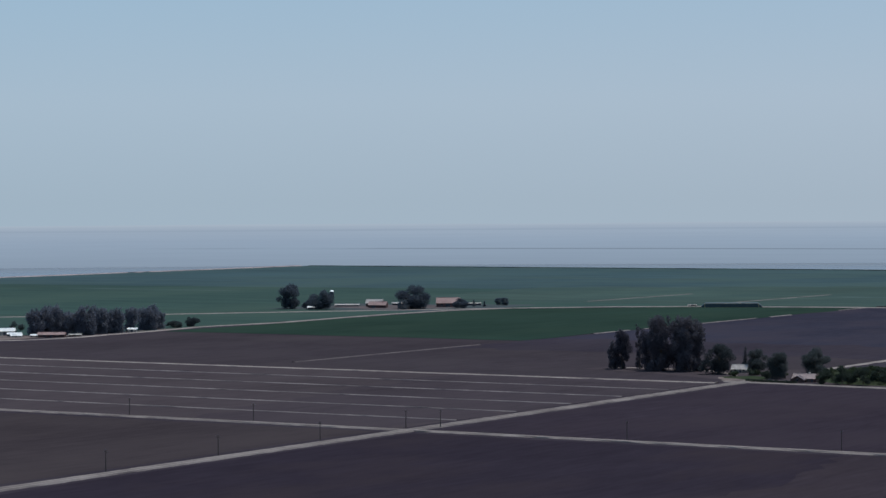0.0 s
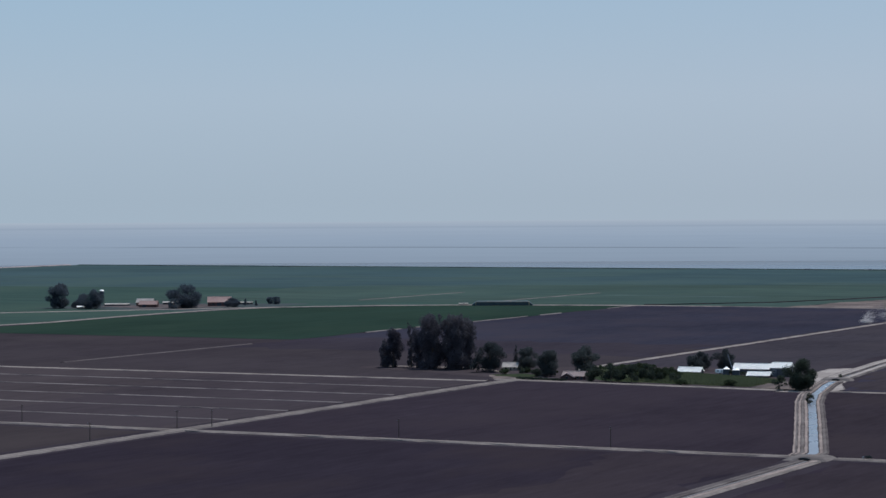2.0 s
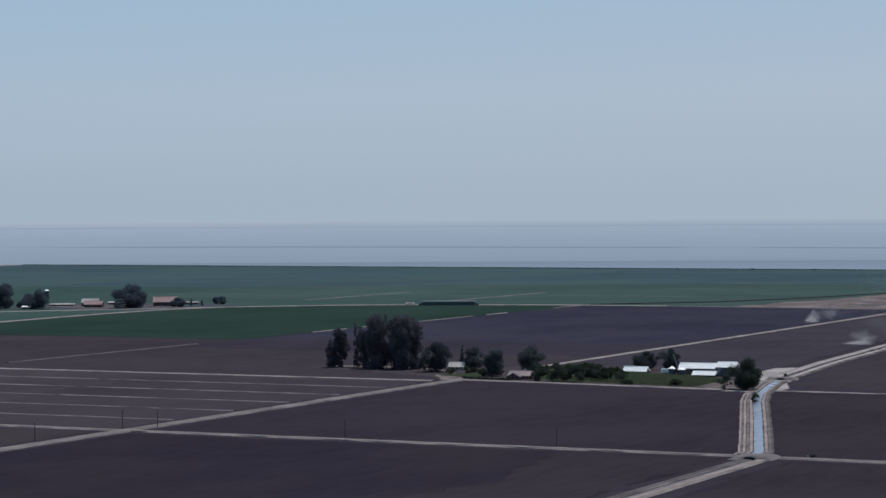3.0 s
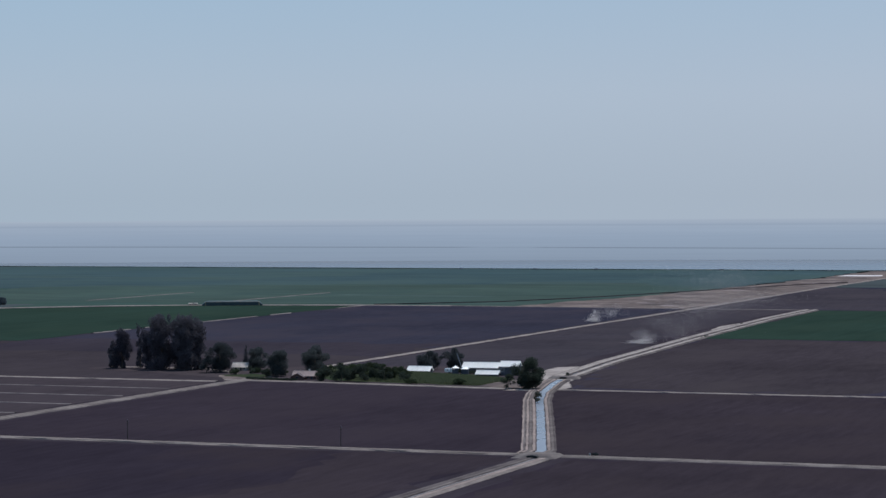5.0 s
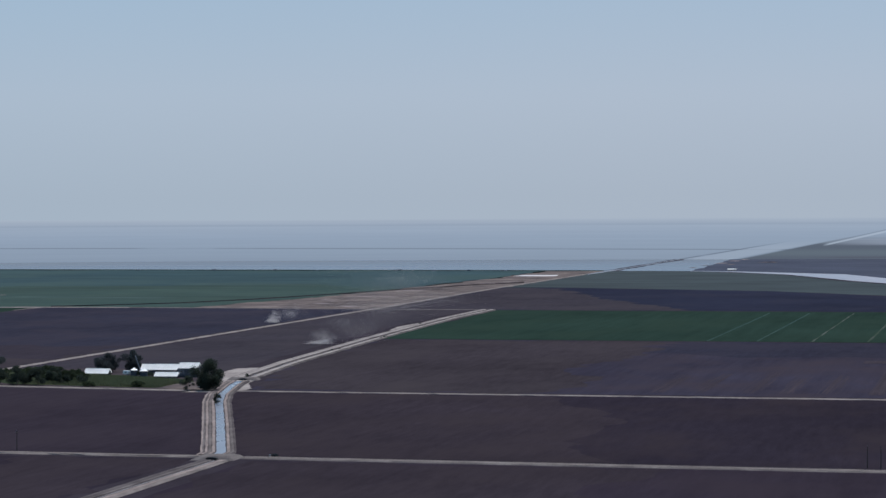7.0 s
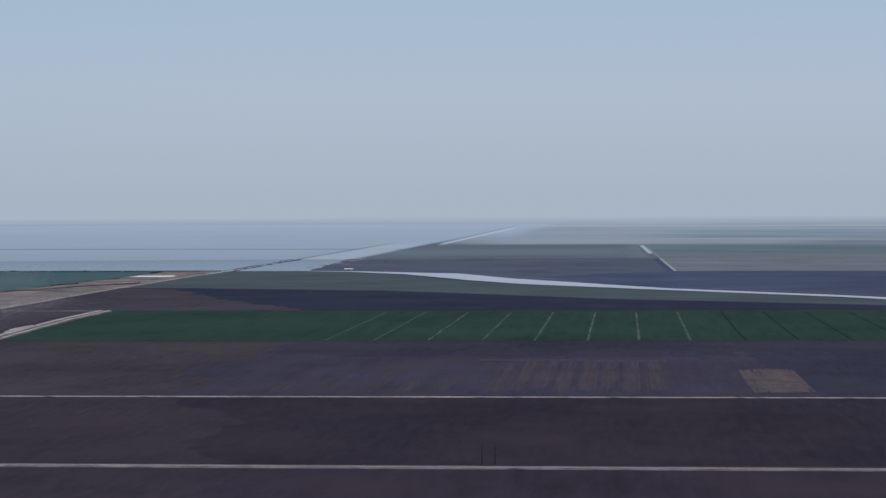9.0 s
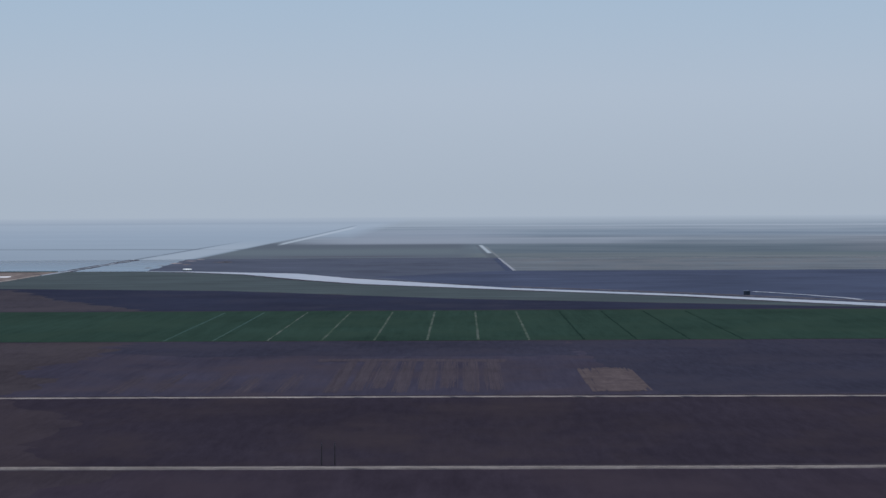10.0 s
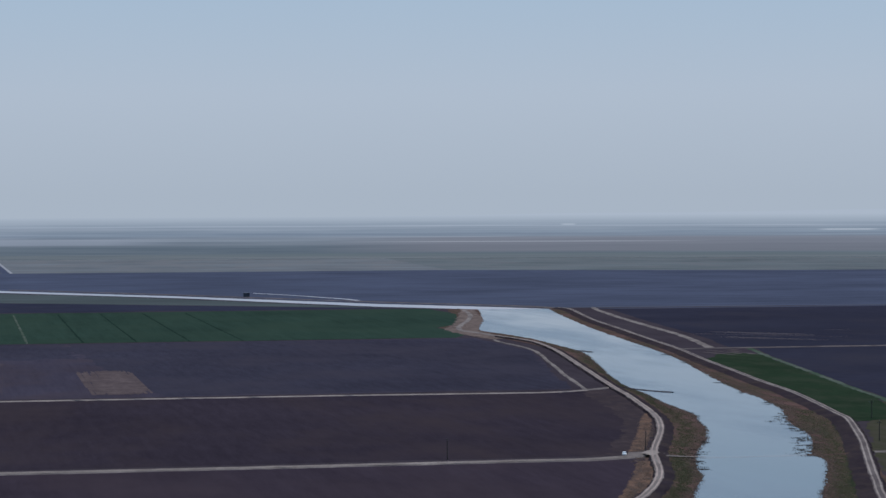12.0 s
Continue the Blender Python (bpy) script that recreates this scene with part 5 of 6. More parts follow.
# ---- buildings ----
def box(bm, x0, y0, z0, x1, y1, z1):
    v = [bm.verts.new((x, y, z)) for z in (z0, z1) for x, y in ((x0, y0), (x1, y0), (x1, y1), (x0, y1))]
    for f in ((3, 2, 1, 0), (4, 5, 6, 7), (0, 1, 5, 4), (1, 2, 6, 5), (2, 3, 7, 6), (3, 0, 4, 7)):
        bm.faces.new([v[i] for i in f])


def boxed(name, dims, material, parent, label=""):
    bm = bmesh.new()
    box(bm, *dims)
    return part(name, bm, material, parent, label)


def roof_slab(length, run, rise, side, over=0.4, thick=0.14):
    """One slope of a gable roof with eaves, ribbed along its fall."""
    bm = bmesh.new()
    y_e, z_e = side * (run + over), -rise * over / run
    a, b = -length / 2 - over, length / 2 + over
    v = [bm.verts.new(p) for p in ((a, 0, rise), (b, 0, rise), (b, y_e, z_e), (a, y_e, z_e))]
    f = bm.faces.new(v)
    bmesh.ops.solidify(bm, geom=[f], thickness=thick)
    n = int(length / 2.4)
    for k in range(n + 1):
        x = a + (b - a) * k / n
        q = [bm.verts.new((x + dx, y, z + dz)) for y, z in ((0, rise), (y_e, z_e)) for dx, dz in ((-0.04, 0.0), (0, 0.04), (0.04, 0.0))]
        bm.faces.new((q[0], q[1], q[4], q[3]))
        bm.faces.new((q[1], q[2], q[5], q[4]))
    bmesh.ops.recalc_face_normals(bm, faces=bm.faces)
    bmesh.ops.translate(bm, verts=bm.verts, vec=(0, 0, thick))
    return bm


def building(name, at, turn, length, width, eave, rise, roof, wall, label, doors=(), windows=(), category="barn", group=""):
    """Gabled building, ridge along its length; doors and windows on the front (-y) wall."""
    e = empty(name, (at[0], at[1], 0.1), turn, label, category, group)
    bm = bmesh.new()
    l, w = length / 2, width / 2
    pts = [(-l, -w, -0.3), (l, -w, -0.3), (l, w, -0.3), (-l, w, -0.3), (-l, -w, eave), (l, -w, eave), (l, w, eave), (-l, w, eave), (-l, 0, eave + rise), (l, 0, eave + rise)]
    v = [bm.verts.new(p) for p in pts]
    for f in ((0, 1, 5, 4), (2, 3, 7, 6), (1, 2, 6, 9, 5), (3, 0, 4, 8, 7)):
        bm.faces.new([v[i] for i in f])
    bmesh.ops.solidify(bm, geom=bm.faces[:], thickness=0.2)
    part("wall", bm, wall, e)
    for s in (-1, 1):
        ob = part("roof", roof_slab(length, w, rise, s), roof, e)
        ob.location.z = (eave + 0.02) * PLAN
    bm = bmesh.new()
    box(bm, -l - 0.4, -0.25, eave + rise + 0.12, l + 0.4, 0.25, eave + rise + 0.24)
    part("ridge_cap", bm, roof, e)
    for x, dw, dh in doors:
        d = boxed("door", (x - dw / 2, -w - 0.09, 0.0, x + dw / 2, -w - 0.01, dh), DARK_WALL, e, "dark plank door")
        boxed("handle", (x + dw * 0.3, -w - 0.16, dh * 0.45, x + dw * 0.3 + 0.06, -w - 0.09, dh * 0.45 + 0.3), GREY_METAL, d)
    for x, z, ww, wh in windows:
        win = boxed("window", (x - ww / 2, -w - 0.06, z, x + ww / 2, -w - 0.01, z + wh), GLASS, e, "dark window pane")
        boxed("frame", (x - ww / 2 - 0.08, -w - 0.1, z - 0.1, x + ww / 2 + 0.08, -w - 0.01, z - 0.02), CREAM, win)
        boxed("frame", (x - ww / 2 - 0.08, -w - 0.1, z + wh + 0.02, x + ww / 2 + 0.08, -w - 0.01, z + wh + 0.1), CREAM, win)
    return e


# farmstead by the ditch
building("shed", (-427, 1104), 6, 11.0, 7, 1.0, 2.0, WHITE_METAL, DARK_WALL, "low open shed with a white metal roof", [(-2, 2.4, 0.9)], (), "shed")
building("barn", (-404, 1128), 6, 17.5, 9, 1.5, 2.3, WHITE_METAL, DARK_WALL, "long low barn with a white metal roof", [(-5, 3, 1.3), (3, 3, 1.3)], (), "barn")
building("barn", (-379.5, 1100), 6, 8.8, 8, 4.3, 2.2, WHITE_METAL, GREY_METAL, "tall grey metal barn with a white roof", [(0, 3.6, 3.6)], [(-3.2, 2.2, 0.9, 0.8)], "barn")
building("lean_to", (-388, 1092), 6, 10.5, 6, 0.9, 1.6, WHITE_METAL, DARK_WALL, "low lean-to shed with a white metal roof", [(0, 2, 0.8)], (), "shed")
building("farmhouse", (-517.5, 1094), 14, 7.2, 7, 1.7, 2.0, TAN_ROOF, CREAM, "small cream farmhouse with a pale shingle roof", [(0.6, 0.7, 1.5)], [(-1.9, 0.75, 0.9, 0.8), (2.4, 0.75, 0.9, 0.8)], "house")


def wing(e, x, y, length, width, eave, rise, roof, wall):
    """A lower wing at right angles to the ridge of a house, gable to the front."""
    w, f = width / 2, y - length
    bm = bmesh.new()
    v = [bm.verts.new(p) for p in ((x - w, f, -0.3), (x + w, f, -0.3), (x + w, f, eave), (x, f, eave + rise), (x - w, f, eave), (x - w, y, -0.3), (x - w, y, eave), (x + w, y, -0.3), (x + w, y, eave))]
    for q in ((0, 1, 2, 3, 4), (5, 0, 4, 6), (1, 7, 8, 2)):
        bm.faces.new([v[i] for i in q])
    bmesh.ops.solidify(bm, geom=bm.faces[:], thickness=0.15)
    part("wing_wall", bm, wall, e)
    for s in (-1, 1):
        bm = bmesh.new()
        v = [bm.verts.new(p) for p in ((x, f - 0.4, eave + rise + 0.12), (x, y, eave + rise + 0.12), (x + s * (w + 0.4), y, eave - 0.15), (x + s * (w + 0.4), f - 0.4, eave - 0.15))]
        r = bmesh.ops.extrude_face_region(bm, geom=[bm.faces.new(v)])
        bmesh.ops.translate(bm, verts=[q for q in r["geom"] if isinstance(q, bmesh.types.BMVert)], vec=(0, 0, 0.14))
        bmesh.ops.recalc_face_normals(bm, faces=bm.faces)
        part("wing_roof", bm, roof, e, "dull dark shingle roof")
    win = boxed("window", (x - 0.5, f - 0.06, 0.7, x + 0.5, f - 0.01, 1.5), GLASS, e, "dark window pane")
    boxed("frame", (x - 0.58, f - 0.1, 1.52, x + 0.58, f - 0.01, 1.6), CREAM, win)


house = building("farmhouse", (-462.0, 1047), 10, 11.0, 7, 1.7, 1.9, PINK_ROOF, RED_WALL, "low farmhouse with a faded pinkish roof and a dark wing", [(3.6, 0.7, 1.5)], [(1.8, 0.75, 1.0, 0.8)], "house")
wing(house, -2.6, -2.0, 4.6, 6.2, 1.3, 1.6, MAUVE_ROOF, RED_WALL)
boxed("chimney", (1.2, 0.3, 3.2, 1.9, 1.0, 4.5), CREAM, house, "pale chimney")



def silo(at, r, h):
    e = empty("silo", (at[0], at[1], 0.1), 0, "small grey metal grain silo with a pale cone top", "silo", "grain silos")
    bm = bmesh.new()
    for z in range(int(h / 0.6)):
        bmesh.ops.create_cone(bm, cap_ends=False, segments=20, radius1=r, radius2=r * 0.985, depth=0.6, matrix=Matrix.Translation((0, 0, 0.3 + 0.6 * z)))
    part("body", bm, DARK_WALL, e)
    bm = bmesh.new()
    bmesh.ops.create_cone(bm, cap_ends=True, segments=20, radius1=r * 1.06, radius2=0.25, depth=r * 0.6, matrix=Matrix.Translation((0, 0, h + r * 0.3 - 0.1)))
    part("roof", bm, WHITE_METAL, e)
    bm = bmesh.new()
    bmesh.ops.create_cone(bm, cap_ends=True, segments=10, radius1=0.28, radius2=0.28, depth=0.3, matrix=Matrix.Translation((0, 0, h + r * 0.6)))
    part("lid", bm, WHITE_METAL, e)
    return e


silo((-407, 1099), 1.7, 3.0)
silo((-402.5, 1100), 1.9, 2.6)
e = empty("auger", (-404, 1102, 0.1), -20, "thin slanting grain auger beside the silos", "auger")
bm = bmesh.new()
tube(bm, (0, 0, 0), (-4.2, 0, 9.5), 0.18, 0.16, 8)
part("pipe", bm, GREY_METAL, e)
bm = bmesh.new()
tube(bm, (0.5, -0.8, 0), (-2.1, 0, 4.7), 0.07, 0.07, 6)
tube(bm, (0.5, 0.8, 0), (-2.1, 0, 4.7), 0.07, 0.07, 6)
part("stay", bm, GREY_METAL, e)

# far farm across the green field
building("barn", (-1128, 1690), 22, 14.5, 9, 2.4, 2.8, RED_ROOF, RED_WALL, "barn with a faded pinkish metal roof", [(-3, 3, 2.2)], (), "barn", "far farm buildings")
building("barn", (-1146, 1712), 22, 13.5, 9, 3.0, 3.0, TAN_ROOF, RED_WALL, "barn with a pale tan roof", [(2, 3, 2.4)], (), "barn", "far farm buildings")
building("barn", (-1086, 1732), 30, 19, 13, 3.4, 4.2, RED_ROOF, RED_WALL, "large barn with a faded red roof", [(0, 3.5, 2.8)], [(-5, 1.2, 1.4, 1.2)], "barn", "far farm buildings")
building("shed", (-1170, 1706), 30, 20, 6, 1.2, 0.7, TAN_ROOF, DARK_WALL, "low shed with a pale tan roof", [(0, 2, 1.1)], (), "shed", "far farm sheds")
building("shed", (-1140, 1748), 30, 20, 6, 1.6, 0.8, TAN_ROOF, DARK_WALL, "low shed with a pale tan roof", [(0, 2, 1.4)], (), "shed", "far farm sheds")
building("shed", (-1166, 1652), 30, 10, 5, 1.2, 0.8, WHITE_METAL, DARK_WALL, "low shed with a pale metal roof", [(0, 1.5, 1.1)], (), "shed", "far farm sheds")
building("shed", (-1084, 1768), 30, 14, 5, 1.5, 0.8, CREAM, DARK_WALL, "low pale shed behind slim trees", [(0, 1.5, 1.3)], (), "shed", "far farm sheds")


def water_tower(at, h, r):
    e = empty("water_tower", (at[0], at[1], 0.1), 10, "dark water tower with a white top", "water tower")
    for k in range(4):
        a = math.pi / 4 + k * math.pi / 2
        bm = bmesh.new()
        tube(bm, (1.5 * r * math.cos(a), 1.5 * r * math.sin(a), 0), (r * 0.8 * math.cos(a), r * 0.8 * math.sin(a), h * 0.7), 0.16, 0.14, 6)
        part("leg", bm, WOOD, e)
    bm = bmesh.new()
    bmesh.ops.create_cone(bm, cap_ends=True, segments=20, radius1=r, radius2=r, depth=h * 0.24, matrix=Matrix.Translation((0, 0, h * 0.82)))
    part("tank", bm, DARK_WALL, e)
    bm = bmesh.new()
    bmesh.ops.create_cone(bm, cap_ends=True, segments=20, radius1=r * 1.06, radius2=r * 0.5, depth=h * 0.06, matrix=Matrix.Translation((0, 0, h * 0.965)))
    part("roof", bm, WHITE_METAL, e)


water_tower((-1148, 1652), 15.5, 1.8)
# sheds under the windbreak
field("trodden_ground", [(-1134, 1190), (-1090, 1172), (-1066, 1150), (-1058, 1200), (-1058, 1262), (-1057, 1330), (-1062, 1330), (-1064, 1290), (-1072, 1240), (-1082, 1216), (-1118, 1220)], DRY, 0.16, "dusty yard between windbreak and track", "bare ground", 3, 1.6)
water_tower((-1072, 1312), 10.5, 1.2)
building("shed", (-1103, 1212), 38, 12, 8, 2.8, 1.8, WHITE_METAL, CREAM, "white shed with a pale metal roof", [(0, 2.5, 2.2)], (), "shed", "windbreak sheds")
building("shed", (-1089, 1205), 38, 9, 5, 1.4, 0.9, WHITE_METAL, DARK_WALL, "low shed with a white metal roof", [(0, 2, 1.2)], (), "shed", "windbreak sheds")
building("farmhouse", (-1057, 1205), 32, 17, 8, 1.8, 1.4, RED_ROOF, RED_WALL, "long low house with a faded red roof", [(0, 1.0, 1.6)], [(-4, 0.7, 1.2, 0.9), (4, 0.7, 1.2, 0.9)], "house", "windbreak sheds")
building("shed", (-1054.5, 1283), 30, 6, 4, 1.8, 0.9, WHITE_METAL, CREAM, "small pale shed among trees", [(0, 1.2, 1.5)], (), "shed", "windbreak sheds")


building("shed", (-1081, 1198), 34, 7, 4, 0.9, 0.8, WHITE_METAL, CREAM, "small pale shed along the dirt track", [(0, 1.2, 0.8)], (), "shed", "windbreak sheds")
building("shed", (-1051, 1221), 34, 8, 4, 1.0, 0.8, CREAM, RED_WALL, "small reddish shed along the dirt track", [(0, 1.2, 0.9)], (), "shed", "windbreak sheds")
building("shed", (-1069, 1202), 34, 5, 3.5, 1.1, 0.7, WHITE_METAL, DARK_WALL, "small pale shed along the dirt track", [(0, 1.0, 0.9)], (), "shed", "windbreak sheds")


def hay_stack(at, turn, length, width, height):
    """Long stack of bales under a dark tarpaulin."""
    e = empty("hay_stack", (at[0], at[1], 0.1), turn, "long hay stack under a dark tarpaulin", "hay stack")
    boxed("bales", (-length / 2 + 2.5, -width / 2, -0.1, length / 2 - 2.5, width / 2, height * 0.8), STRAW, e, "pale straw bales")
    rng = random.Random(8)
    verts, faces = [], []
    prof = [(-0.53, 0.05), (-0.52, 0.78), (-0.3, 0.95), (0, 1.02), (0.3, 0.95), (0.52, 0.78), (0.53, 0.05)]
    n = 30
    for i in range(n + 1):
        x = -length / 2 + length * i / n
        end = min(1.0, 0.35 + 0.3 * min(i, n - i))
        for y, z in prof:
            verts.append((x + rng.uniform(-0.2, 0.2), y * width * (0.5 + 0.5 * end) + rng.uniform(-0.12, 0.12), z * height * end + rng.uniform(-0.15, 0.1)))
        if i:
            faces += [((i - 1) * 7 + j, i * 7 + j, i * 7 + j + 1, (i - 1) * 7 + j + 1) for j in range(6)]
    from_arrays("tarpaulin", verts, faces, TARP, e)


hay_stack((-866, 1815), 26, 49, 7, 4.0)
building("shed", (-903, 1818), 26, 7, 4, 0.9, 0.6, CREAM, DARK_WALL, "small cream shed beside the hay stack", [(0, 1.6, 1.3)], (), "shed")
building("shed", (-338, 2998), 0, 10, 5, 1.0, 0.9, WHITE_METAL, CREAM, "small white pump house by the far channel", [(0, 1.5, 0.9)], (), "shed")


# ---- power poles ----
def utility_pole(at, turn, h):
    e = empty("utility_pole", (at[0], at[1], 0), turn, "weathered wooden power pole with a crossarm", "power pole", "field power poles")
    bm = bmesh.new()
    tube(bm, (0, 0, -0.4), (0.05, 0, h), 0.17, 0.11, 8)
    part("pole", bm, WOOD, e)
    boxed("crossarm", (-1.0, -0.07, h - 0.75, 1.0, 0.07, h - 0.6), WOOD, e)
    for x in (-0.9, 0.0, 0.9):
        bm = bmesh.new()
        z = h - 0.6 if x else h
        bmesh.ops.create_cone(bm, cap_ends=True, segments=8, radius1=0.06, radius2=0.04, depth=0.2, matrix=Matrix.Translation((x, 0, z + 0.1)))
        part("insulator", bm, GREY_METAL, e)
    return e


pole = utility_pole((-493.5, 587), 0, 6.7)
for x, y, a in [(-493.5, 644, 0), (-494, 703, 0), (-494, 758, 0), (-484, 766, 90), (-624, 757, 90), (-563, 757, 90), (-321, 756, 90), (-401, 756, 90), (-44, 752, 90), (-40, 753, 90), (149, 752, 90), (216, 762, 90), (330, 859, 20), (302, 779, 20)]:
    copy_thing(pole, pose(x * PLAN, y * PLAN, 0, 0, 0, a))


# ---- vehicles and machines ----
def wheel(parent, x, y, r, w):
    bm = bmesh.new()
    bmesh.ops.create_cone(bm, cap_ends=True, segments=16, radius1=r, radius2=r, depth=w, matrix=Matrix.Translation((x, y, r)) @ Matrix.Rotation(radians(90), 4, "X"))
    t = part("wheel", bm, BLACK, parent)
    bm = bmesh.new()
    bmesh.ops.create_cone(bm, cap_ends=True, segments=12, radius1=r * 0.5, radius2=r * 0.5, depth=w * 1.06, matrix=Matrix.Translation((x, y, r)) @ Matrix.Rotation(radians(90), 4, "X"))
    part("rim", bm, GREY_METAL, t)


def pickup(at, turn):
    e = empty("pickup_truck", at, turn, "white pickup truck parked on the dirt road", "pickup")
    bm = bmesh.new()
    box(bm, -2.2, -0.85, 0.45, 2.2, 0.85, 1.0)
    bmesh.ops.bevel(bm, geom=bm.edges[:], offset=0.12, segments=2, affect="EDGES")
    part("body", bm, PAINT_WHITE, e)
    bm = bmesh.new()
    box(bm, -0.3, -0.75, 1.0, 1.1, 0.75, 1.62)
    for v in bm.verts:
        if v.co.z > 1.5:
            v.co.x = v.co.x * 0.75 + 0.1
            v.co.y *= 0.88
    bmesh.ops.bevel(bm, geom=bm.edges[:], offset=0.07, segments=2, affect="EDGES")
    cab = part("cab", bm, PAINT_WHITE, e)
    boxed("window", (-0.05, -0.735, 1.12, 0.85, -0.7, 1.45), GLASS, cab)
    boxed("window", (-0.05, 0.7, 1.12, 0.85, 0.735, 1.45), GLASS, cab)
    boxed("bumper", (2.2, -0.8, 0.5, 2.32, 0.8, 0.68), GREY_METAL, e)
    for x in (-1.4, 1.4):
        for y in (-0.75, 0.75):
            wheel(e, x, y, 0.36, 0.22)
    e.scale = (0.76, 0.76, 0.76)


pickup((205.8, 750.5, 0.1), 74)


def dust(at, puffs, seed):
    """Fine specks in soft overlapping puffs: each one a middle, a spread, a number and a size of speck."""
    nr = np.random.RandomState(seed)
    cloud = []
    for middle, spread, n, speck in puffs:
        for _ in range(14):
            c = np.array(middle) + nr.normal(size=3) * spread * 0.8
            p = c + nr.normal(size=(n // 14, 3)) * np.array(spread) * nr.uniform(0.35, 0.8)
            p[:, 2] = np.abs(p[:, 2])
            cloud.append((p + at, np.full(n // 14, speck)))
    c = np.concatenate([a for a, b in cloud])
    n = len(c)
    s = np.concatenate([b for a, b in cloud])[:, None, None] * nr.uniform(0.6, 1.4, (n, 1, 1))
    tet = np.array([(1, 1, 1), (1, -1, -1), (-1, 1, -1), (-1, -1, 1)]) * s
    verts = (c[:, None, :] + tet).reshape(-1, 3)
    idx = np.arange(n)[:, None, None] * 4 + np.array([(0, 1, 2), (0, 3, 1), (0, 2, 3), (1, 3, 2)])
    ob = from_arrays("dust_cloud", verts, idx.reshape(-1, 3).tolist(), DUST)
    tagged(ob, "thin pale dust drifting over ploughed soil", "dust", "", "stuff")


dust((-500, 1622, 0.2), (((0, 0, 0.9), (2.2, 1.8, 0.8), 6000, 0.034), ((1.5, 2, 4.0), (1.6, 2.6, 2.4), 5000, 0.032), ((8, 9, 5), (5.0, 7, 3.0), 8000, 0.022)), 5)
dust((-395, 1374, 0.2), (((0, 0, 0.9), (3.4, 2.2, 0.8), 5500, 0.030), ((2, 3, 3.2), (3.2, 4, 2.2), 5500, 0.028), ((12, 16, 9), (7, 10, 4.5), 11000, 0.020), ((20, 50, 17), (11, 20, 6), 12000, 0.020)), 6)
dust((-470, 1850, 0.2), (((0, 0, 7), (24, 60, 5.0), 50000, 0.019), ((-14, 20, 20), (20, 60, 8.0), 60000, 0.020)), 7)


# ---- small things ----
def standpipe(at):
    e = empty("irrigation_valve", (at[0], at[1], 0.1), 15, "weathered concrete irrigation standpipe beside the road", "standpipe")
    bm = bmesh.new()
    bmesh.ops.create_cone(bm, cap_ends=True, segments=16, radius1=0.3, radius2=0.28, depth=0.9, matrix=Matrix.Translation((0, 0, 0.45)))
    part("pipe", bm, CONCRETE, e)
    bm = bmesh.new()
    bmesh.ops.create_cone(bm, cap_ends=True, segments=16, radius1=0.36, radius2=0.34, depth=0.1, matrix=Matrix.Translation((0, 0, 0.93)))
    part("lid", bm, GREY_METAL, e)


standpipe((-232, 749.5))
tree("shrub", (-230.5, 750.5), 2.2, 1.3, LEAF, "bush", 201, "small dusty weed bush beside the road", "", 0.25)
e = empty("pump_station", (243, 2116, 0.2), 20, "small dark pump station at the channel", "pump house")
boxed("body", (-2.2, -1.8, -0.2, 2.2, 1.8, 3.4), DARK_WALL, e)
boxed("roof", (-2.5, -2.1, 3.4, 2.5, 2.1, 3.65), GREY_METAL, e)


def reeds(line, clusters, reach, seed):
    """Low dark tufts and mud clods standing in the shallow edge of the river, in loose clusters."""
    rng = random.Random(seed)
    verts, faces = [], []
    for c in range(clusters):
        q = line[rng.randrange(len(line))]
        for _ in range(rng.randrange(2, 8)):
            cx, cy = q.x + reach * rng.uniform(-0.2, 1.0) + rng.gauss(0, 0.6), q.y + rng.gauss(0, 5)
            r = rng.uniform(0.25, 1.1)
            for b in range(int(34 * r)):
                x, y = cx + rng.gauss(0, r), cy + rng.gauss(0, r)
                h, w, t = rng.uniform(0.14, 0.32), rng.uniform(0.1, 0.3), rng.uniform(0, 3.14)
                i = len(verts)
                verts += [(x - w * math.cos(t), y - w * math.sin(t), 0.05), (x + w * math.cos(t), y + w * math.sin(t), 0.05), (x + rng.gauss(0, 0.15), y + rng.gauss(0, 0.15), h)]
                faces.append((i, i + 1, i + 2))
    ob = from_arrays("reeds", verts, faces, REED)
    tagged(ob, "dark reed tufts in shallow water", "reeds", "", "stuff")


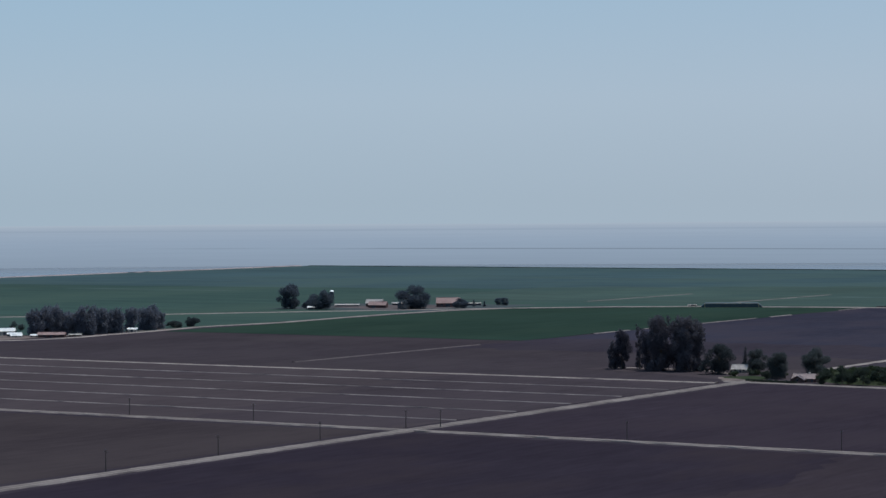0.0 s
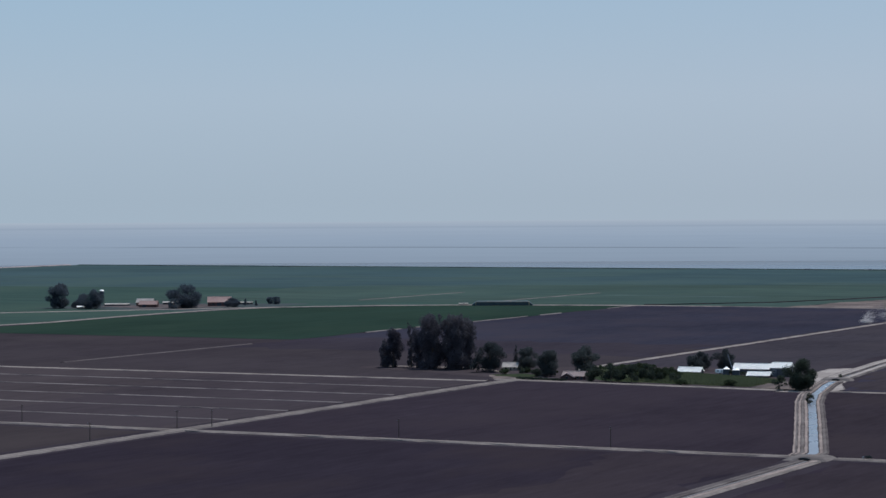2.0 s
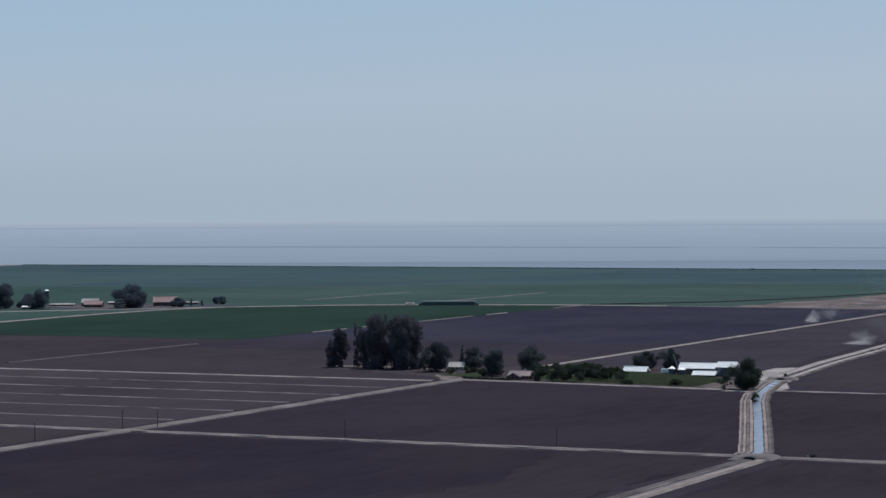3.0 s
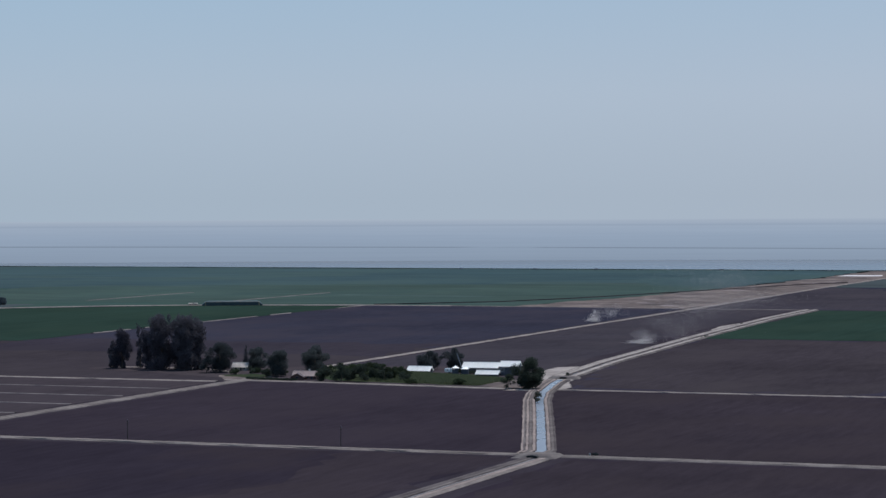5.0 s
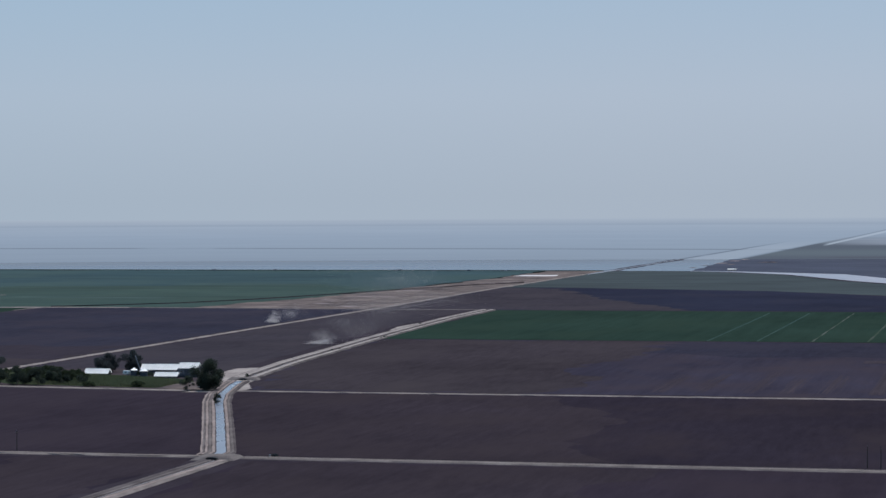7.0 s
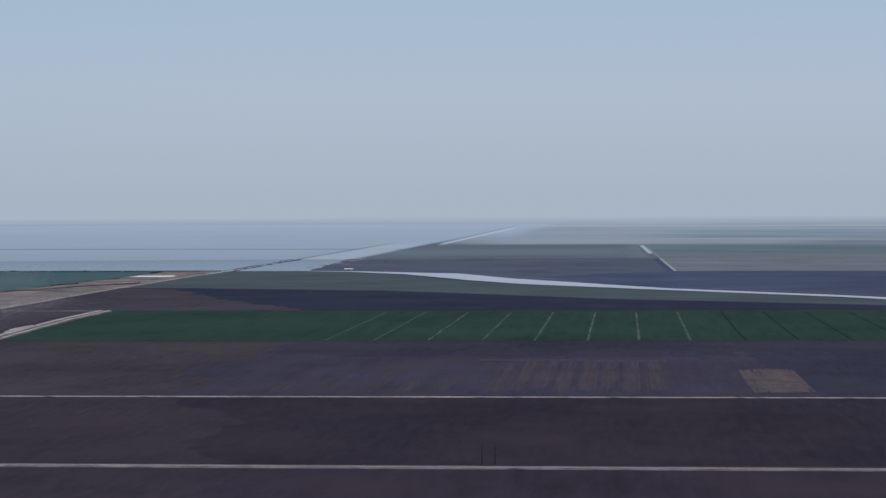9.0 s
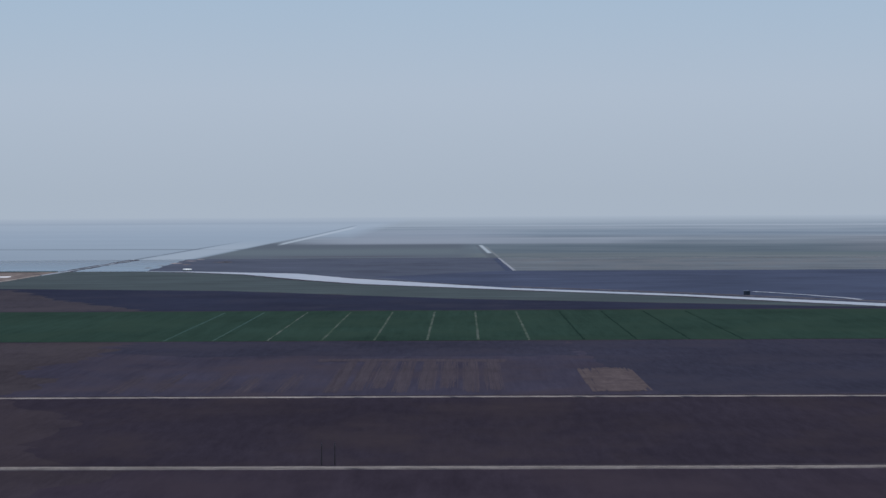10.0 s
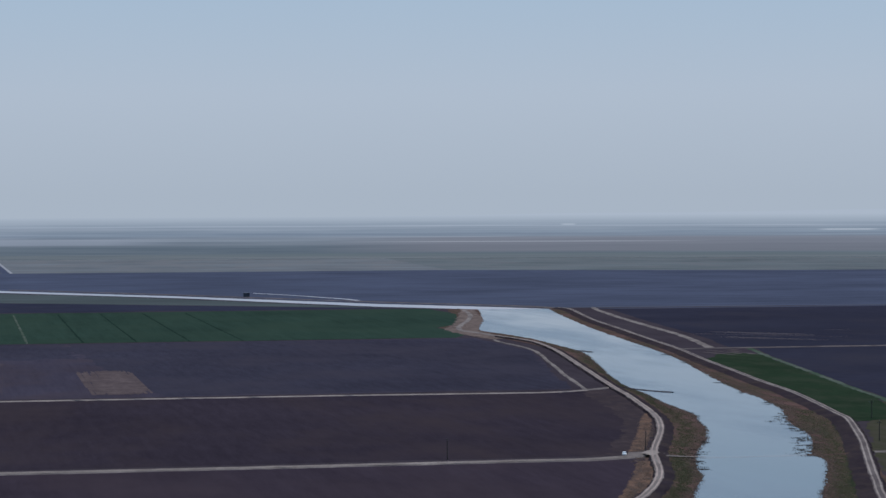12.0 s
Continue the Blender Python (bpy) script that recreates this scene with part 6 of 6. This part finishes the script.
REED = leaf_material("reed_mud", (0.050, 0.042, 0.040))
reeds([p for p in LEFT_BANK if 690 < p.y < 900], 8, 1.8, 3)
reeds([p for p in RIGHT_BANK if 735 < p.y < 900], 16, -4.0, 4)
reeds([p for p in RIGHT_BANK if 900 < p.y < 1300], 6, -2.0, 6)


def grass_tufts(corners, n, seed):
    """Rough tall grass: single blades in clumps."""
    rng = random.Random(seed)
    (x0, y0), (x1, y1), (x2, y2), (x3, y3) = corners
    verts, faces = [], []
    for _ in range(n):
        u, v = rng.random(), rng.random()
        cx = (x0 * (1 - u) + x1 * u) * (1 - v) + (x3 * (1 - u) + x2 * u) * v
        cy = (y0 * (1 - u) + y1 * u) * (1 - v) + (y3 * (1 - u) + y2 * u) * v
        for b in range(7):
            x, y, t = cx + rng.gauss(0, 0.5), cy + rng.gauss(0, 0.5), rng.uniform(0, 3.14)
            h, w = rng.uniform(0.5, 1.7), rng.uniform(0.08, 0.2)
            i = len(verts)
            verts += [(x - w * math.cos(t), y - w * math.sin(t), 0.1), (x + w * math.cos(t), y + w * math.sin(t), 0.1), (x + rng.gauss(0, 0.3), y + rng.gauss(0, 0.3), h)]
            faces.append((i, i + 1, i + 2))
    ob = from_arrays("grass", verts, faces, LEAF_GRASS)
    tagged(ob, "rough tall grass round the farm sheds", "grass", "", "stuff")


grass_tufts([(-442, 1044), (-372, 1032), (-368, 1068), (-434, 1104)], 5000, 9)


def trailer(at, turn, label):
    e = empty("trailer", at, turn, label, "trailer")
    bm = bmesh.new()
    box(bm, -2.2, -0.95, 0.5, 2.2, 0.95, 2.3)
    bmesh.ops.bevel(bm, geom=bm.edges[:], offset=0.25, segments=3, affect="EDGES")
    body = part("body", bm, PAINT_WHITE, e)
    boxed("window", (-1.2, -0.99, 1.3, -0.3, -0.94, 1.8), GLASS, body)
    boxed("door", (0.6, -0.99, 0.6, 1.3, -0.94, 2.0), CREAM, body)
    for y in (-0.8, 0.8):
        wheel(e, 0.1, y, 0.34, 0.2)


trailer((-350.5, 1033, 0.2), 60, "small white travel trailer beside a dark tree")
trailer((-412, 1104, 0.15), 5, "white farm trailer behind the sheds")
